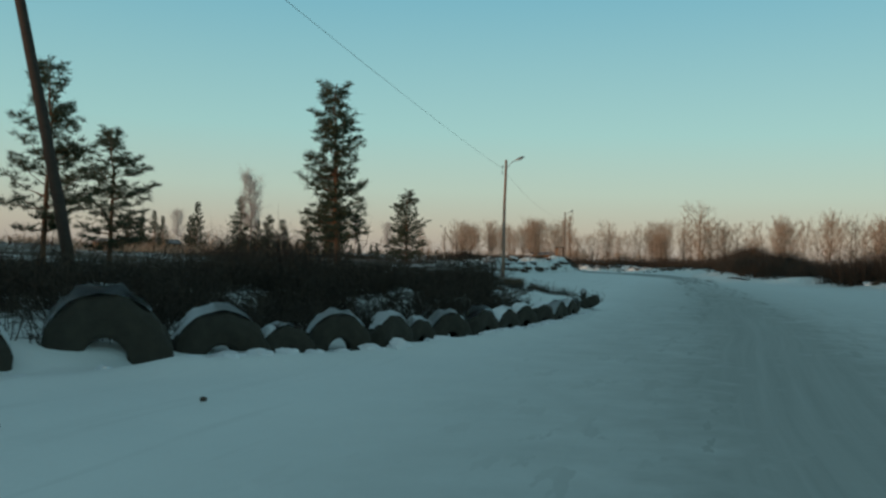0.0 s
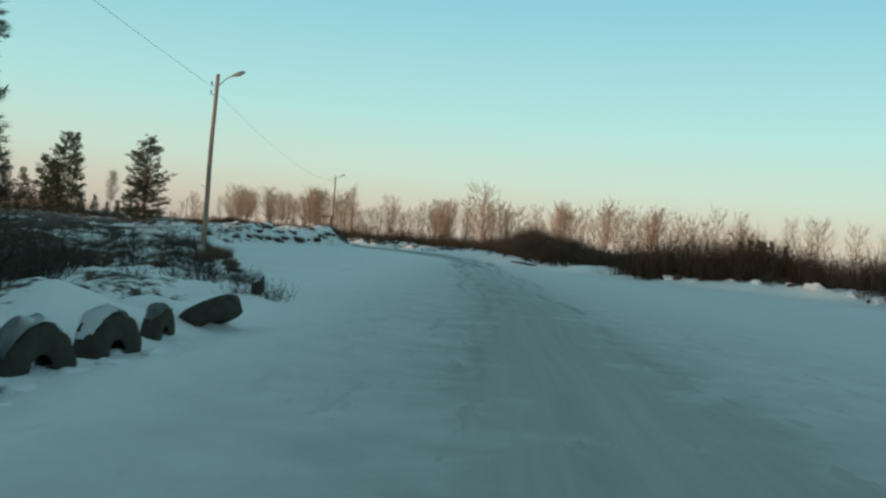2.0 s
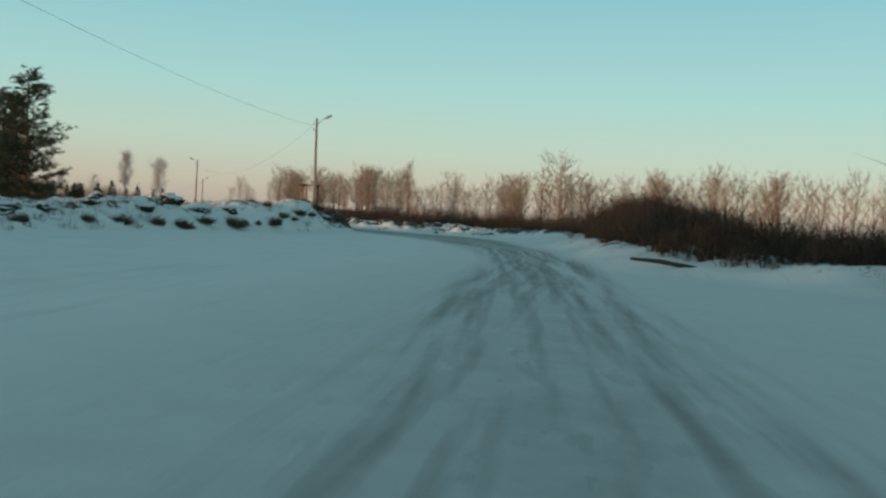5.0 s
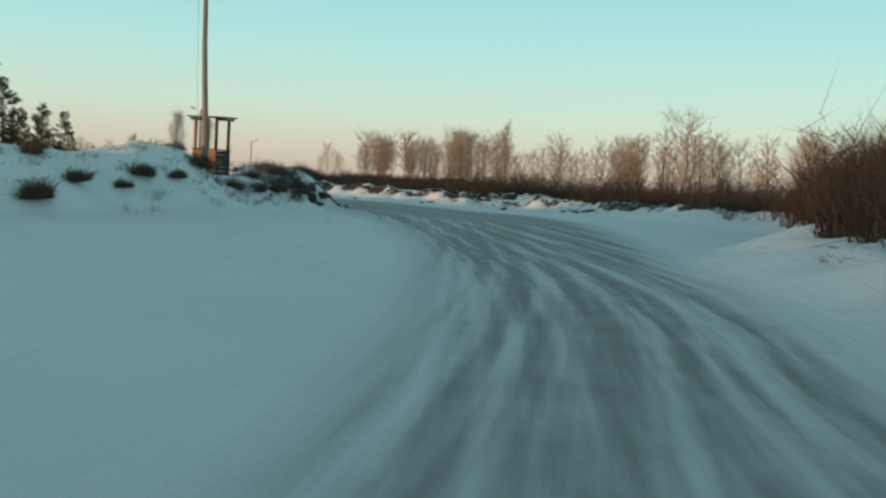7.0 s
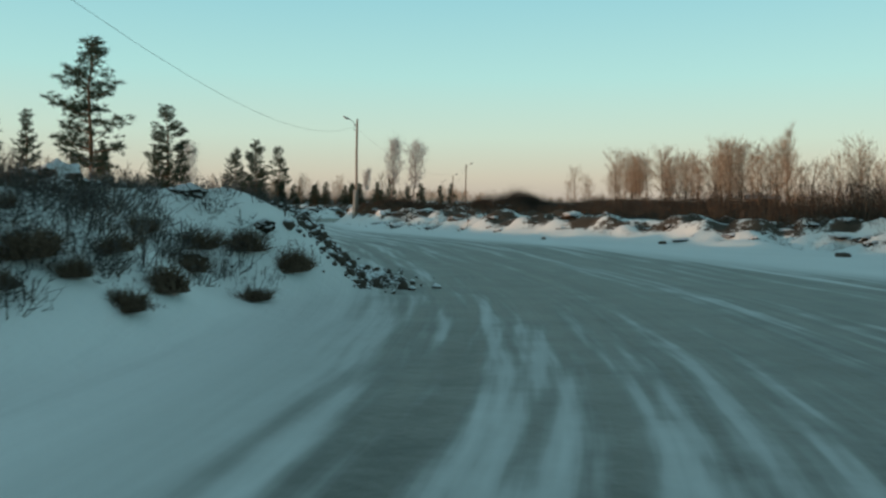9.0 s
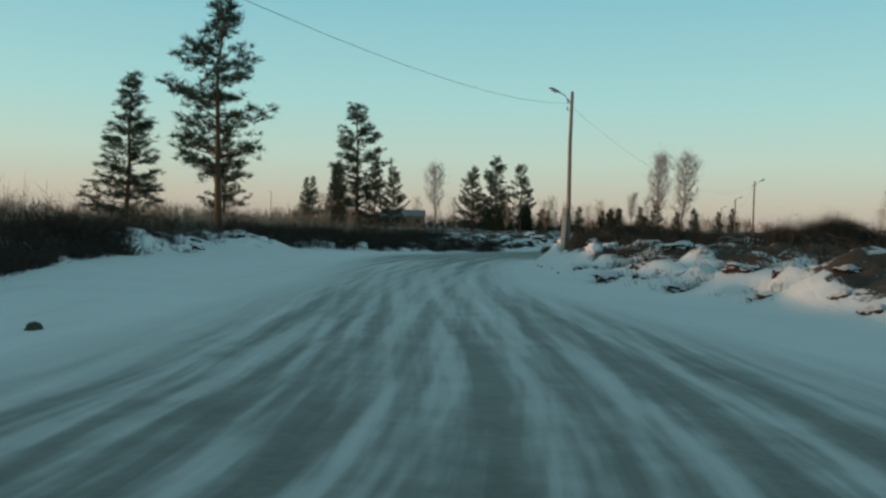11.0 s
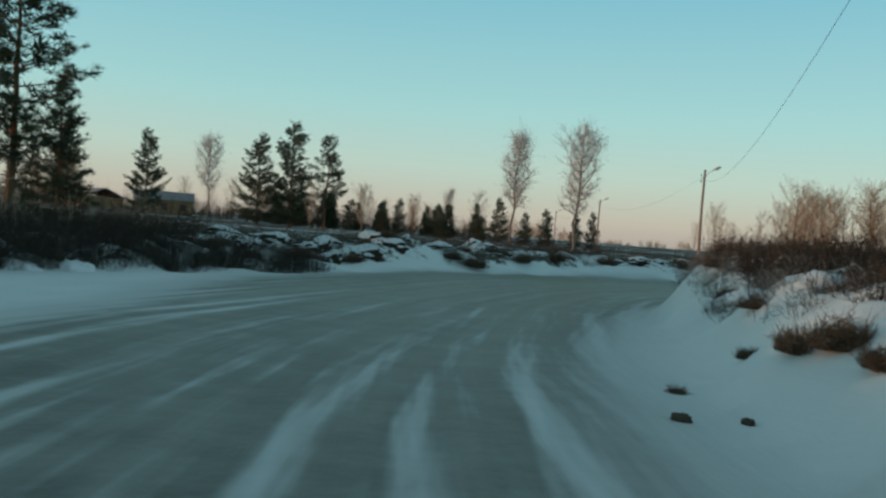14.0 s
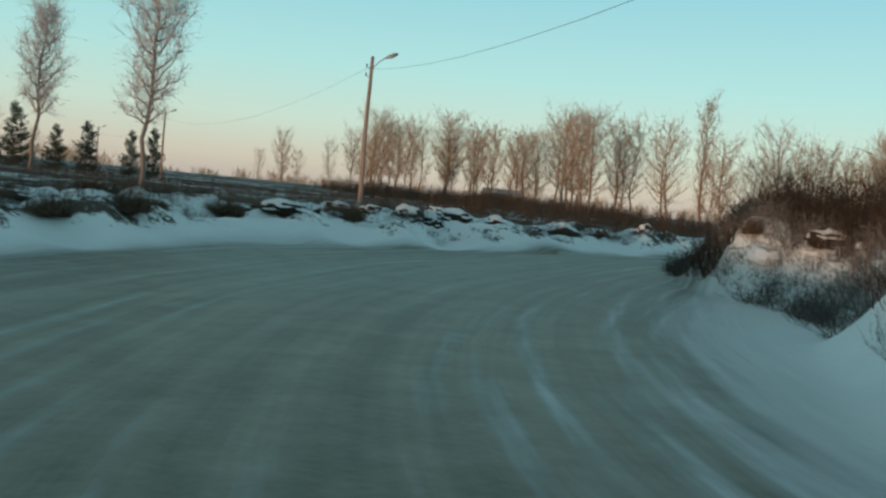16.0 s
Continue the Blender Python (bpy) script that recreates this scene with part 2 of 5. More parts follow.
def tubes(p, q, r0, r1, sides=5):
    """Tapered tubes from p to q."""
    n = len(p)
    a, b = frames_of(q - p)
    r0 = np.broadcast_to(np.asarray(r0, float).reshape(-1, 1), (n, 1))
    r1 = np.broadcast_to(np.asarray(r1, float).reshape(-1, 1), (n, 1))
    ang = [k * 2 * math.pi / sides for k in range(sides)]
    lo = [p + r0 * (math.cos(x) * a + math.sin(x) * b) for x in ang]
    hi = [q + r1 * (math.cos(x) * a + math.sin(x) * b) for x in ang]
    v = np.stack([*lo, *hi], 1).reshape(-1, 3)
    one = []
    for k in range(sides):
        j = (k + 1) % sides
        one += [[k, j, sides + j], [k, sides + j, sides + k]]
    t = (np.arange(n) * 2 * sides)[:, None, None] + np.array(one)[None]
    return v, t.reshape(-1, 3)


def joined(*pieces):
    vs, ts, n = [], [], 0
    for v, t in pieces:
        vs.append(v)
        ts.append(t + n)
        n += len(v)
    return np.concatenate(vs), np.concatenate(ts)


def pipe(bm, points, radii, sides=10):
    """A closed tapered tube along points, in a bmesh."""
    rings = []
    for k, p in enumerate(points):
        p = Vector(p)
        d = Vector(points[min(k + 1, len(points) - 1)]) - Vector(points[max(k - 1, 0)])
        d.normalize()
        side = d.cross(Vector((0, 1, 0)) if abs(d.y) < 0.9 else Vector((1, 0, 0))).normalized()
        rise = d.cross(side)
        rings.append([bm.verts.new(p + radii[k] * (math.cos(a) * side + math.sin(a) * rise)) for a in [j * 2 * math.pi / sides for j in range(sides)]])
    for lo, hi in zip(rings, rings[1:]):
        for j in range(sides):
            bm.faces.new((lo[j], lo[(j + 1) % sides], hi[(j + 1) % sides], hi[j]))
    bm.faces.new(rings[0][::-1])
    bm.faces.new(rings[-1])
    bmesh.ops.recalc_face_normals(bm, faces=bm.faces)
    return bm


def box(bm, size, m=None, bevel=0.0):
    """A box of that size about the origin, moved by m, with bevelled edges."""
    got = bmesh.ops.create_cube(bm, size=1.0)
    bmesh.ops.scale(bm, vec=size, verts=got["verts"])
    if m is not None:
        bmesh.ops.transform(bm, matrix=m, verts=got["verts"])
    if bevel:
        edges = list({e for v in got["verts"] for e in v.link_edges})
        bmesh.ops.bevel(bm, geom=edges, offset=bevel, segments=2, affect="EDGES")
    return bm


# ---- the lie of the land ----
# x, y, height of the bank beyond, its width, height of the land behind
LEFT = [(-40, -110, .3, 3, .4), (-14, -75, .3, 3, .4), (-9, -62.5, .25, 3, .4), (-6.2, -59.4, .2, 3, .4), (-3.3, -56.6, .2, 3, .35), (-1, -53.4, .2, 3, .3),
        (0.6, -50.4, .2, 3, .2), (2.1, -46.6, .2, 3, .1), (4.1, -41.8, .2, 3, .05), (5.4, -37.4, .1, 3, -.15), (5.1, -30, .05, 3, -.4), (4.9, -21, .04, 3, -.55),
        (4.8, -12, .04, 3, -.55), (5.1, -3, .05, 3.5, -.4), (5.4, 6, .4, 5, .1), (6.2, 15, .7, 7, .5), (9, 30, 1.0, 8, .6), (12.5, 44, 1.3, 7, .8), (19.4, 53, 1.5, 5.2, .9),
        (23.2, 58.4, 1.35, 5.2, .9), (24.3, 64, 1.25, 5.5, .8), (24.6, 70, 1.65, 4.5, .8), (25.2, 74.8, 1.75, 2.8, .8), (24.6, 77.4, 1.3, 3.0, .7), (23.0, 80.2, .4, 5, .5), (19.5, 86.5, .35, 6, .5), (12, 94, .4, 6, .4),
        (3, 101, .4, 6, .5), (-5, 109, .4, 6, .7), (-9.8, 118, .5, 6, .8), (-12.5, 128, .4, 6, .7), (-15.5, 138, .35, 6, .7), (-15.3, 150, .3, 7, .65),
        (-13.2, 160, .5, 7, .65), (-10.5, 172, .8, 7, .7), (-3, 186, .85, 7, .7), (8, 193, .9, 7, .7), (22, 203, .8, 7, .7), (45, 212, .7, 7, .7), (120, 230, .7, 7, .7)]
RIGHT = [(60, -120, .4, 5, .5), (47, -35, .45, 5, .5), (41.5, -8, .5, 5, .5), (34.2, 8, .55, 6, .55), (28.8, 20, .62, 7, .5), (31, 30, .66, 7, .5), (33, 39, .66, 7, .5), (36.2, 50, .62, 6.5, .5), (42, 58, .75, 6, .5),
         (45.8, 66, .9, 6, .5), (47.5, 75, .9, 6, .5), (44, 86, .55, 6, .45), (38, 92.5, .5, 6, .45), (30, 99.5, .5, 6, .45), (21, 106, .55, 6, .5), (13, 113, .6, 6, .5),
         (8.6, 121, .6, 4, .7), (5.6, 126, .7, 4, .85), (3.2, 131.5, .75, 4, .85), (1.8, 138, .85, 4, .8), (1.0, 147, 1.0, 4.5, .8), (0.1, 155, 1.35, 3.6, .8), (0.2, 158.4, 1.35, 3.6, .8),
         (1.7, 162, 1.35, 3.6, .8), (4.4, 166.6, 1.5, 3.8, .8), (7.6, 170.8, 1.8, 4, .8), (9.2, 175, 2.2, 3.6, .8), (9.3, 179.5, 2.2, 3.6, .7), (10.9, 184.3, 1.7, 5, .5), (12.8, 189.3, 1.0, 5, .5), (18, 193.5, .8, 6, .5),
         (30, 200, .8, 7, .5), (60, 209, .7, 7, .5), (130, 224, .7, 7, .5)]
TRACK = [(-9, -100), (-5.5, -85), (-1.9, -71), (1.8, -59), (8, -42), (13.5, -25), (23.1, 8), (27.8, 25), (30.3, 42), (29.9, 59), (27.7, 74.5),
         (20, 93), (11.5, 107), (4.6, 119.6), (-.3, 132.6), (-3.4, 147), (-4.1, 158), (-2.6, 168), (1, 176.5), (6, 184), (12, 192), (22, 198.5), (60, 213), (125, 228)]
def rounded(line, step=3.0):
    """The same line drawn smoothly through its points."""
    p = np.asarray(line, float)
    p = np.vstack([2 * p[0] - p[1], p, 2 * p[-1] - p[-2]])
    out = []
    for a, b, c, d in zip(p, p[1:], p[2:], p[3:]):
        n = max(2, int(np.hypot(*(c - b)) / step))
        u = np.linspace(0, 1, n, endpoint=False)[:, None]
        out.append(0.5 * (2 * b + (c - a) * u + (2 * a - 5 * b + 4 * c - d) * u ** 2 + (3 * b - a - 3 * c + d) * u ** 3))
    return np.vstack(out + [p[-2:-1]])


TRACK = rounded(TRACK)
# along the track: offset of the ice to the right, half width, strength, olive tint
ICE = [(0, 2.8, 2, .24, 0), (29, 2.6, 2.2, .30, 0), (42, 1.8, 2.2, .40, 0), (62, .9, 2.6, .43, 0), (80, .7, 2.7, .45, 0), (110, .5, 2.4, .50, 0), (132, .5, 2.2, .55, 0),
       (150, .8, 3.0, .60, .1), (166, 2.3, 5.0, .74, .2), (182, 3.4, 7.0, .88, .35), (200, .8, 5.4, .66, .22), (220, -.4, 3.2, .42, .1), (230, -.8, 3.4, .50, .15), (241, -1.6, 3.9, .67, .3),
       (254, -2.0, 4.9, .78, .55), (267, -2.9, 7.1, .92, .85), (280, -2.0, 8.4, .95, .95), (300, -1, 8, .78, .9), (400, 0, 8, .78, .8)]


def along(xy, line):
    """For each point: distance to a polyline, side (+ left), arc length and the blended extra columns."""
    line = np.asarray(line, float)
    best = np.full(len(xy), 1e9)
    side = np.zeros(len(xy))
    s_at = np.zeros(len(xy))
    extra = np.zeros((len(xy), line.shape[1] - 2))
    s0 = 0.0
    for a, b in zip(line, line[1:]):
        d = b[:2] - a[:2]
        n = np.hypot(*d)
        u = np.clip(((xy - a[:2]) @ d) / (n * n), 0, 1)
        off = xy - a[:2] - u[:, None] * d
        dist = np.hypot(off[:, 0], off[:, 1])
        near = dist < best
        best[near] = dist[near]
        side[near] = np.sign(d[0] * off[near, 1] - d[1] * off[near, 0])
        s_at[near] = s0 + u[near] * n
        extra[near] = a[2:] + u[near, None] * (b[2:] - a[2:])
        s0 += n
    return best, side, s_at, extra


LATTICE = RNG.random((256, 256))


def value_noise(x, y, size):
    """Smooth noise in 0..1 with features of that size in metres."""
    x, y = x / size + 1000.3, y / size + 1000.7
    i, j = np.floor(x).astype(int), np.floor(y).astype(int)
    u, v = x - i, y - j
    u, v = u * u * (3 - 2 * u), v * v * (3 - 2 * v)
    g = lambda p, q: LATTICE[p % 256, q % 256]  # noqa: E731
    return (g(i, j) * (1 - u) + g(i + 1, j) * u) * (1 - v) + (g(i, j + 1) * (1 - u) + g(i + 1, j + 1) * u) * v


def smooth(a, b, x):
    u = np.clip((x - a) / (b - a), 0, 1)
    return u * u * (3 - 2 * u)


def land(xy):
    """Height, ice, earth, olive and flow of the ground at points."""
    xy = np.asarray(xy, float)
    x, y = xy[:, 0], xy[:, 1]
    dl, sl, _, el = along(xy, LEFT)
    dr, sr, _, er = along(xy, RIGHT)
    ring = np.array([p[:2] for p in LEFT] + [p[:2] for p in RIGHT[::-1]], float)
    within = np.zeros(len(xy), bool)
    for a, b in zip(ring, np.roll(ring, -1, 0)):
        if a[1] != b[1]:
            within ^= ((a[1] > y) != (b[1] > y)) & (x < (b[0] - a[0]) * (y - a[1]) / (b[1] - a[1]) + a[0])
    left = ~within & (dl < dr)
    right = ~within & ~left
    e = np.where(left, dl, np.where(right, dr, 0.0))
    ex = np.where(left[:, None], el, er)
    n1 = value_noise(x, y, 6.0)
    n2 = value_noise(x + 31, y + 7, 2.1)
    n3 = value_noise(x + 11, y + 57, 0.9)
    wig = e + (n1 - 0.5) * 1.6 + (n2 - 0.5) * 0.8
    wig = np.where(e > 0, np.maximum(wig, 0), 0)
    u = wig / ex[:, 1]
    rise = smooth(0.0, 0.5, u)
    fall = 1 - smooth(0.7, 1.7, u)
    bank = ex[:, 0] * rise * fall * (0.75 + 0.5 * n1)
    behind = ex[:, 2] * smooth(0.2, 1.6, u)
    far = 0.010 * np.clip(e - 35, 0, 260)
    outside = smooth(0.2, 2.5, e)
    n4 = value_noise(x + 3, y + 91, 0.45)
    dirt = np.where(left, np.interp(y, [-66, -60, -44, -38, 20, 40, 60, 78, 84, 112, 122, 206, 230], [.5, .8, .8, .8, .6, .4, .35, .35, .1, .3, .6, .7, .2]),
                    np.interp(y, [0, 78, 88, 112, 120, 134, 190, 205], [0, 0, 1.1, 1.1, .9, .9, .8, .2])) * (~within) * (1 - smooth(9, 22, e))
    rough = outside * ((n2 - 0.5) * (0.40 + 0.45 * dirt) + (n3 - 0.5) * (0.22 + 0.40 * dirt) + (n4 - 0.5) * (0.08 + 0.24 * dirt)) * np.clip(1.2 - e / 60, 0.25, 1)
    dip = -0.45 * smooth(126, 152, y) * (1 - smooth(6, 40, e))
    dt, st, s_t, _ = along(xy, TRACK)
    d = -st * dt
    inside = 1 - outside
    swell = inside * ((value_noise(x, y, 9.0) - 0.5) * 0.10 + (n2 - 0.5) * 0.035)
    ridge = 0.15 * within * np.exp(-((dl - 0.75) / 0.4) ** 2) * (1 - smooth(-46, -36, y)) * (0.3 + 0.4 * n2 + 1.0 * n3)
    hump = np.exp(-((x - 20.0) ** 2 + (y - 58.1) ** 2) / 1.75 ** 2)
    pad = np.exp(-(((x - 20.22) ** 2 + (y - 62.75) ** 2) / 1.5 ** 2) ** 2)
    z = bank + behind + far + rough * (1 - 0.7 * hump) + dip + swell + ridge + 0.85 * hump + 0.28 * np.exp(-((x - 23.1) ** 2 + (y - 72.2) ** 2) / 1.6 ** 2)
    z = z + (1.38 - z) * pad
    # snow shoulder where the ice ends
    tab = np.asarray(ICE, float)
    c0, hw, st_i, ol = (np.interp(s_t, tab[:, 0], tab[:, k]) for k in (1, 2, 3, 4))
    ice = st_i * (1 - smooth(0.55, 1.30, np.abs(d - c0) / hw)) * (1 - smooth(0.0, 1.5, e))
    # trodden band; its wide right fade paints windscreen vignetting as darker snow
    early = np.interp(s_t, [0, 60, 95, 130, 300], [1, .95, .6, .15, .12])
    off = d - c0
    trod_dim = np.where(off < 0, 1 - smooth(2.2, 6.5, -off), 1 - 0.45 * smooth(2.5, 8, off) - 0.55 * smooth(10, 22, off)) * 0.72 + 0.9 * np.exp(-(off / 1.7) ** 2)
    trod_dim = trod_dim * early * (1 - smooth(-1.5, 1.0, np.where(within, -np.minimum(dl, dr), e)))
    close = 1 - smooth(14, 30, e)
    near_bank = outside * (0.42 + close * (0.36 * (n2 - 0.5) + 0.16 * (n1 - 0.5)))
    field = smooth(4.5, 14, e)
    earth = np.clip(near_bank + 0.31 * field + dirt * outside * (0.12 + 0.42 * (0.5 - n3) + 0.30 * (n2 - 0.5)), 0, 0.9)
    heap = np.clip(1 - np.hypot(x - 23.2, (y - 77.2) * 0.45) / 1.5, 0, 1)
    earth = np.clip(earth + 0.5 * heap - 0.45 * hump, 0, 0.95)
    olive = np.clip(ol, 0, 1)
    return z, ice, earth, olive, s_t, d, e, left, right, field, trod_dim


def height(x, y):
    return float(land([(x, y)])[0][0])


def axis_steps(lo, hi, step, out_lo, out_hi):
    mid = list(np.arange(lo, hi + 1e-6, step))
    left_side, right_side, k, p = [], [], step * 1.25, lo
    while p > out_lo:
        p -= k
        left_side.append(p)
        k *= 1.22
    k, p = step * 1.25, mid[-1]
    while p < out_hi:
        p += k
        right_side.append(p)
        k *= 1.22
    return np.array(left_side[::-1] + mid + right_side)


GX = axis_steps(-34, 62, 0.34, -3500, 3500)
GY = axis_steps(-76, 214, 0.34, -3500, 4200)
nx, ny = len(GX), len(GY)
gxy = np.stack(np.meshgrid(GX, GY, indexing="xy"), -1).reshape(-1, 2)
gz, g_ice, g_earth, g_olive, g_s, g_d, g_e, g_l, g_r, g_field, g_trod_dim = land(gxy)
quad = (np.arange(ny - 1)[:, None] * nx + np.arange(nx - 1)[None]).ravel()
tris = np.concatenate([np.stack([quad, quad + 1, quad + nx + 1], 1), np.stack([quad, quad + nx + 1, quad + nx], 1)])
ground = tri_object("ground", np.c_[gxy, gz], tris, M_GROUND, smooth=True)
for key, values in (("ice", g_ice), ("earth", g_earth), ("olive", g_olive), ("field", g_field), ("trod_dim", g_trod_dim)):
    ground.data.attributes.new(key, "FLOAT", "POINT").data.foreach_set("value", np.asarray(values, dtype=np.float32))
ground.data.attributes.new("flow", "FLOAT_VECTOR", "POINT").data.foreach_set("vector", np.c_[g_s, g_d, 0 * g_d].astype(np.float32).ravel())
tagged(ground, "snow-covered ground with an icy rutted winter track and brown field", "ground", kind="structure")


# ---- trees ----
def pine_meshes(seed, bare, shape, whorls=17, lean=0.0, droop=0.0):
    """A pine ten metres tall: trunk and crown arrays. bare: share of bare trunk; shape(u): limb length in metres at share u of the crown."""
    g = np.random.default_rng(seed)
    k = 12
    zs = np.linspace(0, 10, k)
    bend = np.c_[np.cumsum(g.normal(0, 0.05, k)) + lean * zs, np.cumsum(g.normal(0, 0.05, k)), zs]
    bend[0, :2] = 0
    r = 0.15 * (1 - zs / 10.3) + 0.012
    trunk = tubes(bend[:-1], bend[1:], r[:-1], r[1:], 8)
    lp, lq, lr, c_at, c_dir, c_len = [], [], [], [], [], []
    for w in range(whorls):
        u0 = (w + 0.5 * g.random()) / whorls
        for i in range(int(g.integers(4, 7))):
            u = min(u0 + g.normal(0, 0.012), 1.0)
            z = 10 * (bare + (1 - bare) * u) - 0.15
            a = g.uniform(0, 6.283)
            rad = shape(u) * g.choice([0.45, 0.8, 0.95, 1.1, 1.3], p=[.2, .25, .25, .2, .1])
            at = np.array([np.interp(z, zs, bend[:, 0]), np.interp(z, zs, bend[:, 1]), z])
            out = np.array([math.cos(a), math.sin(a), 0])
            side = np.array([-out[1], out[0], 0])
            up = g.uniform(0.0, 0.4) + 0.5 * u - droop * (1 - u)
            mid = at + out * rad * 0.5 + np.array([0, 0, rad * up * 0.35])
            tip = at + out * rad + np.array([0, 0, rad * up])
            lp += [at, mid]
            lq += [mid, tip]
            lr += [0.042 * (1.15 - u), 0.024]
            n = int(2 + rad * 6.0)
            for f in np.linspace(0.35, 1.0, n):
                base = at + (mid - at) * f * 2 if f < 0.5 else mid + (tip - mid) * (f * 2 - 1)
                spread = 0.16 + 0.28 * rad * (1.1 - f)
                c_at.append(base + side * g.normal(0, spread) + np.array([0, 0, g.normal(0.02, 0.10)]))
                c_dir.append(out * 0.6 + np.array([0, 0, 0.55]))
                c_len.append(g.uniform(0.20, 0.36))
    lp, lq, lr = np.array(lp), np.array(lq), np.array(lr)
    limb = tubes(lp, lq, lr, lr * 0.6, 3)
    per = 18
    c_at, c_dir, c_len = (np.repeat(np.array(v), per, 0) for v in (c_at, c_dir, c_len))
    d = g.normal(0, 1, c_at.shape) * np.array([0.75, 0.75, 0.45]) + c_dir * 0.75
    d /= np.linalg.norm(d, axis=1, keepdims=True)
    start = c_at + g.normal(0, 0.075, c_at.shape) * np.array([1, 1, 0.5])
    crown = blades(start, start + d * c_len[:, None], g.uniform(0.013, 0.025, len(c_at)))
    return joined(trunk, limb), crown


def bare_tree_meshes(seed, spread, clear, n_limb=26, fine=4, upright=1.0):
    """A leafless tree ten metres tall: trunk with limbs, and a rounded crown of twigs."""
    g = np.random.default_rng(seed)
    k = 12
    zs = np.linspace(0, 9.2, k)
    bend = np.c_[np.cumsum(g.normal(0, 0.10, k)), np.cumsum(g.normal(0, 0.10, k)), zs]
    bend[0, :2] = 0
    r = 0.115 * (1 - zs / 9.5) + 0.012
    trunk = tubes(bend[:-1], bend[1:], r[:-1], r[1:], 6)
    lp, lq, lr, tp, tq, tr = [], [], [], [], [], []
    for i in range(n_limb):
        u = (i + g.random()) / n_limb
        z = 10 * clear + (9.0 - 10 * clear) * u
        a = i * 2.39996 + g.normal(0, 0.4)
        out = np.array([math.cos(a), math.sin(a), 0])
        reach = spread * math.sin(math.pi * (0.18 + 0.70 * u)) ** 0.75 * g.uniform(0.6, 1.15)
        rise = min(reach * upright * g.uniform(0.7, 1.25), 10.1 - z)
        p0 = np.array([np.interp(z, zs, bend[:, 0]), np.interp(z, zs, bend[:, 1]), z])
        p = p0
        for s in range(5):
            f = (s + 1) / 5
            q = p0 + out * reach * f ** 0.9 + np.array([0, 0, rise * f ** 1.35]) + g.normal(0, 0.07, 3) * (s + 1) / 3
            lp.append(p), lq.append(q), lr.append(0.052 * (1.15 - 0.6 * u) * (1 - s / 5.6))
            for _ in range(1 if s == 0 else 3):
                d = (q - p) / (np.linalg.norm(q - p) + 1e-6) * 0.7 + g.normal(0, 0.5, 3) + np.array([0, 0, 0.30 * min(upright, 1.3)])
                b = p + (q - p) * g.random()
                e = b + d * (0.25 + 0.42 * reach * (1.15 - f)) * g.uniform(0.6, 1.2)
                tp.append(b), tq.append(e), tr.append(0.021)
                for _ in range(fine):
                    c = b + (e - b) * g.uniform(0.2, 1.0)
                    h = d * 0.5 + g.normal(0, 0.5, 3) + np.array([0, 0, 0.15])
                    w = c + h * g.uniform(0.3, 0.65)
                    tp.append(c), tq.append(w), tr.append(0.012)
                    for _ in range(2):
                        m = c + (w - c) * g.uniform(0.3, 0.95)
                        tp.append(m), tq.append(m + (h * 0.5 + g.normal(0, 0.4, 3)) * g.uniform(0.25, 0.5)), tr.append(0.009)
            p = q
    lr = np.array(lr)
    limb = tubes(np.array(lp), np.array(lq), lr, lr * 0.75, 3)
    return joined(trunk, limb), blades(np.array(tp), np.array(tq), np.array(tr))


def tree_thing(name, meshes, bark, leaf, label, category, group):
    root = new(name)
    tri_object("trunk", *meshes[0], bark, root)
    tri_object("crown", *meshes[1], leaf, root)
    return tagged(root, label, category, group)


def plant(proto, first, x, y, top, turn, wide=1.0, sink=0.15):
    """Stands a copy of a ten-metre tree at x, y with its top at that height above datum."""
    z = height(x, y) - sink
    s = (top - z) / 10.0
    m = pose(x, y, z, 0, 0, turn) @ Matrix.Diagonal((s * wide, s * wide, s, 1))
    if first:
        proto.matrix_basis = m
        return proto
    return copy_thing(proto, m)


class Grove:
    """Plants the prototype first, then copies of it."""

    def __init__(self, proto):
        self.proto, self.used, self.base = proto, False, None

    def plant(self, x, y, top, turn=None, wide=1.0, label=""):
        turn = RNG.uniform(0, 360) if turn is None else turn
        if not self.used:
            self.used = True
            ob = plant(self.proto, True, x, y, top, turn, wide)
        else:
            keep = self.proto.matrix_basis.copy()
            self.proto.matrix_basis = Matrix()
            ob = plant(self.proto, False, x, y, top, turn, wide)
            self.proto.matrix_basis = keep
        if label:
            ob["label"] = label
        return ob


tall_pines = Grove(tree_thing("pine_tree", pine_meshes(3, 0.24, lambda u: 0.30 + 2.4 * (1 - u) ** 0.8 * min(1, 0.55 + 2.2 * u), 15), M_PINEBARK, M_NEEDLE,
                              "tall Scots pine with reddish trunk and open dark crown", "tree", "pines"))
cone_pines = Grove(tree_thing("pine_tree", pine_meshes(5, 0.08, lambda u: 0.25 + 2.2 * (1 - u) ** 0.95, 22, 0.0, 0.1), M_PINEBARK, M_NEEDLE,
                              "conical dark green pine with branches down to the ground", "tree", "pines"))
full_pines = Grove(tree_thing("pine_tree", pine_meshes(9, 0.05, lambda u: 0.45 + 2.7 * (1 - u) ** 0.75 * min(1, 0.7 + u), 26), M_PINEBARK, M_NEEDLE,
                              "bushy dark green pine standing in brown brush", "tree", "pines"))
slim_pines = Grove(tree_thing("pine_tree", pine_meshes(13, 0.14, lambda u: 0.30 + 1.4 * (1 - u) ** 0.5 * min(1, 0.6 + 2 * u), 25, 0.01), M_PINEBARK, M_NEEDLE,
                              "slender dark pine with ragged upright crown", "tree", "pines"))
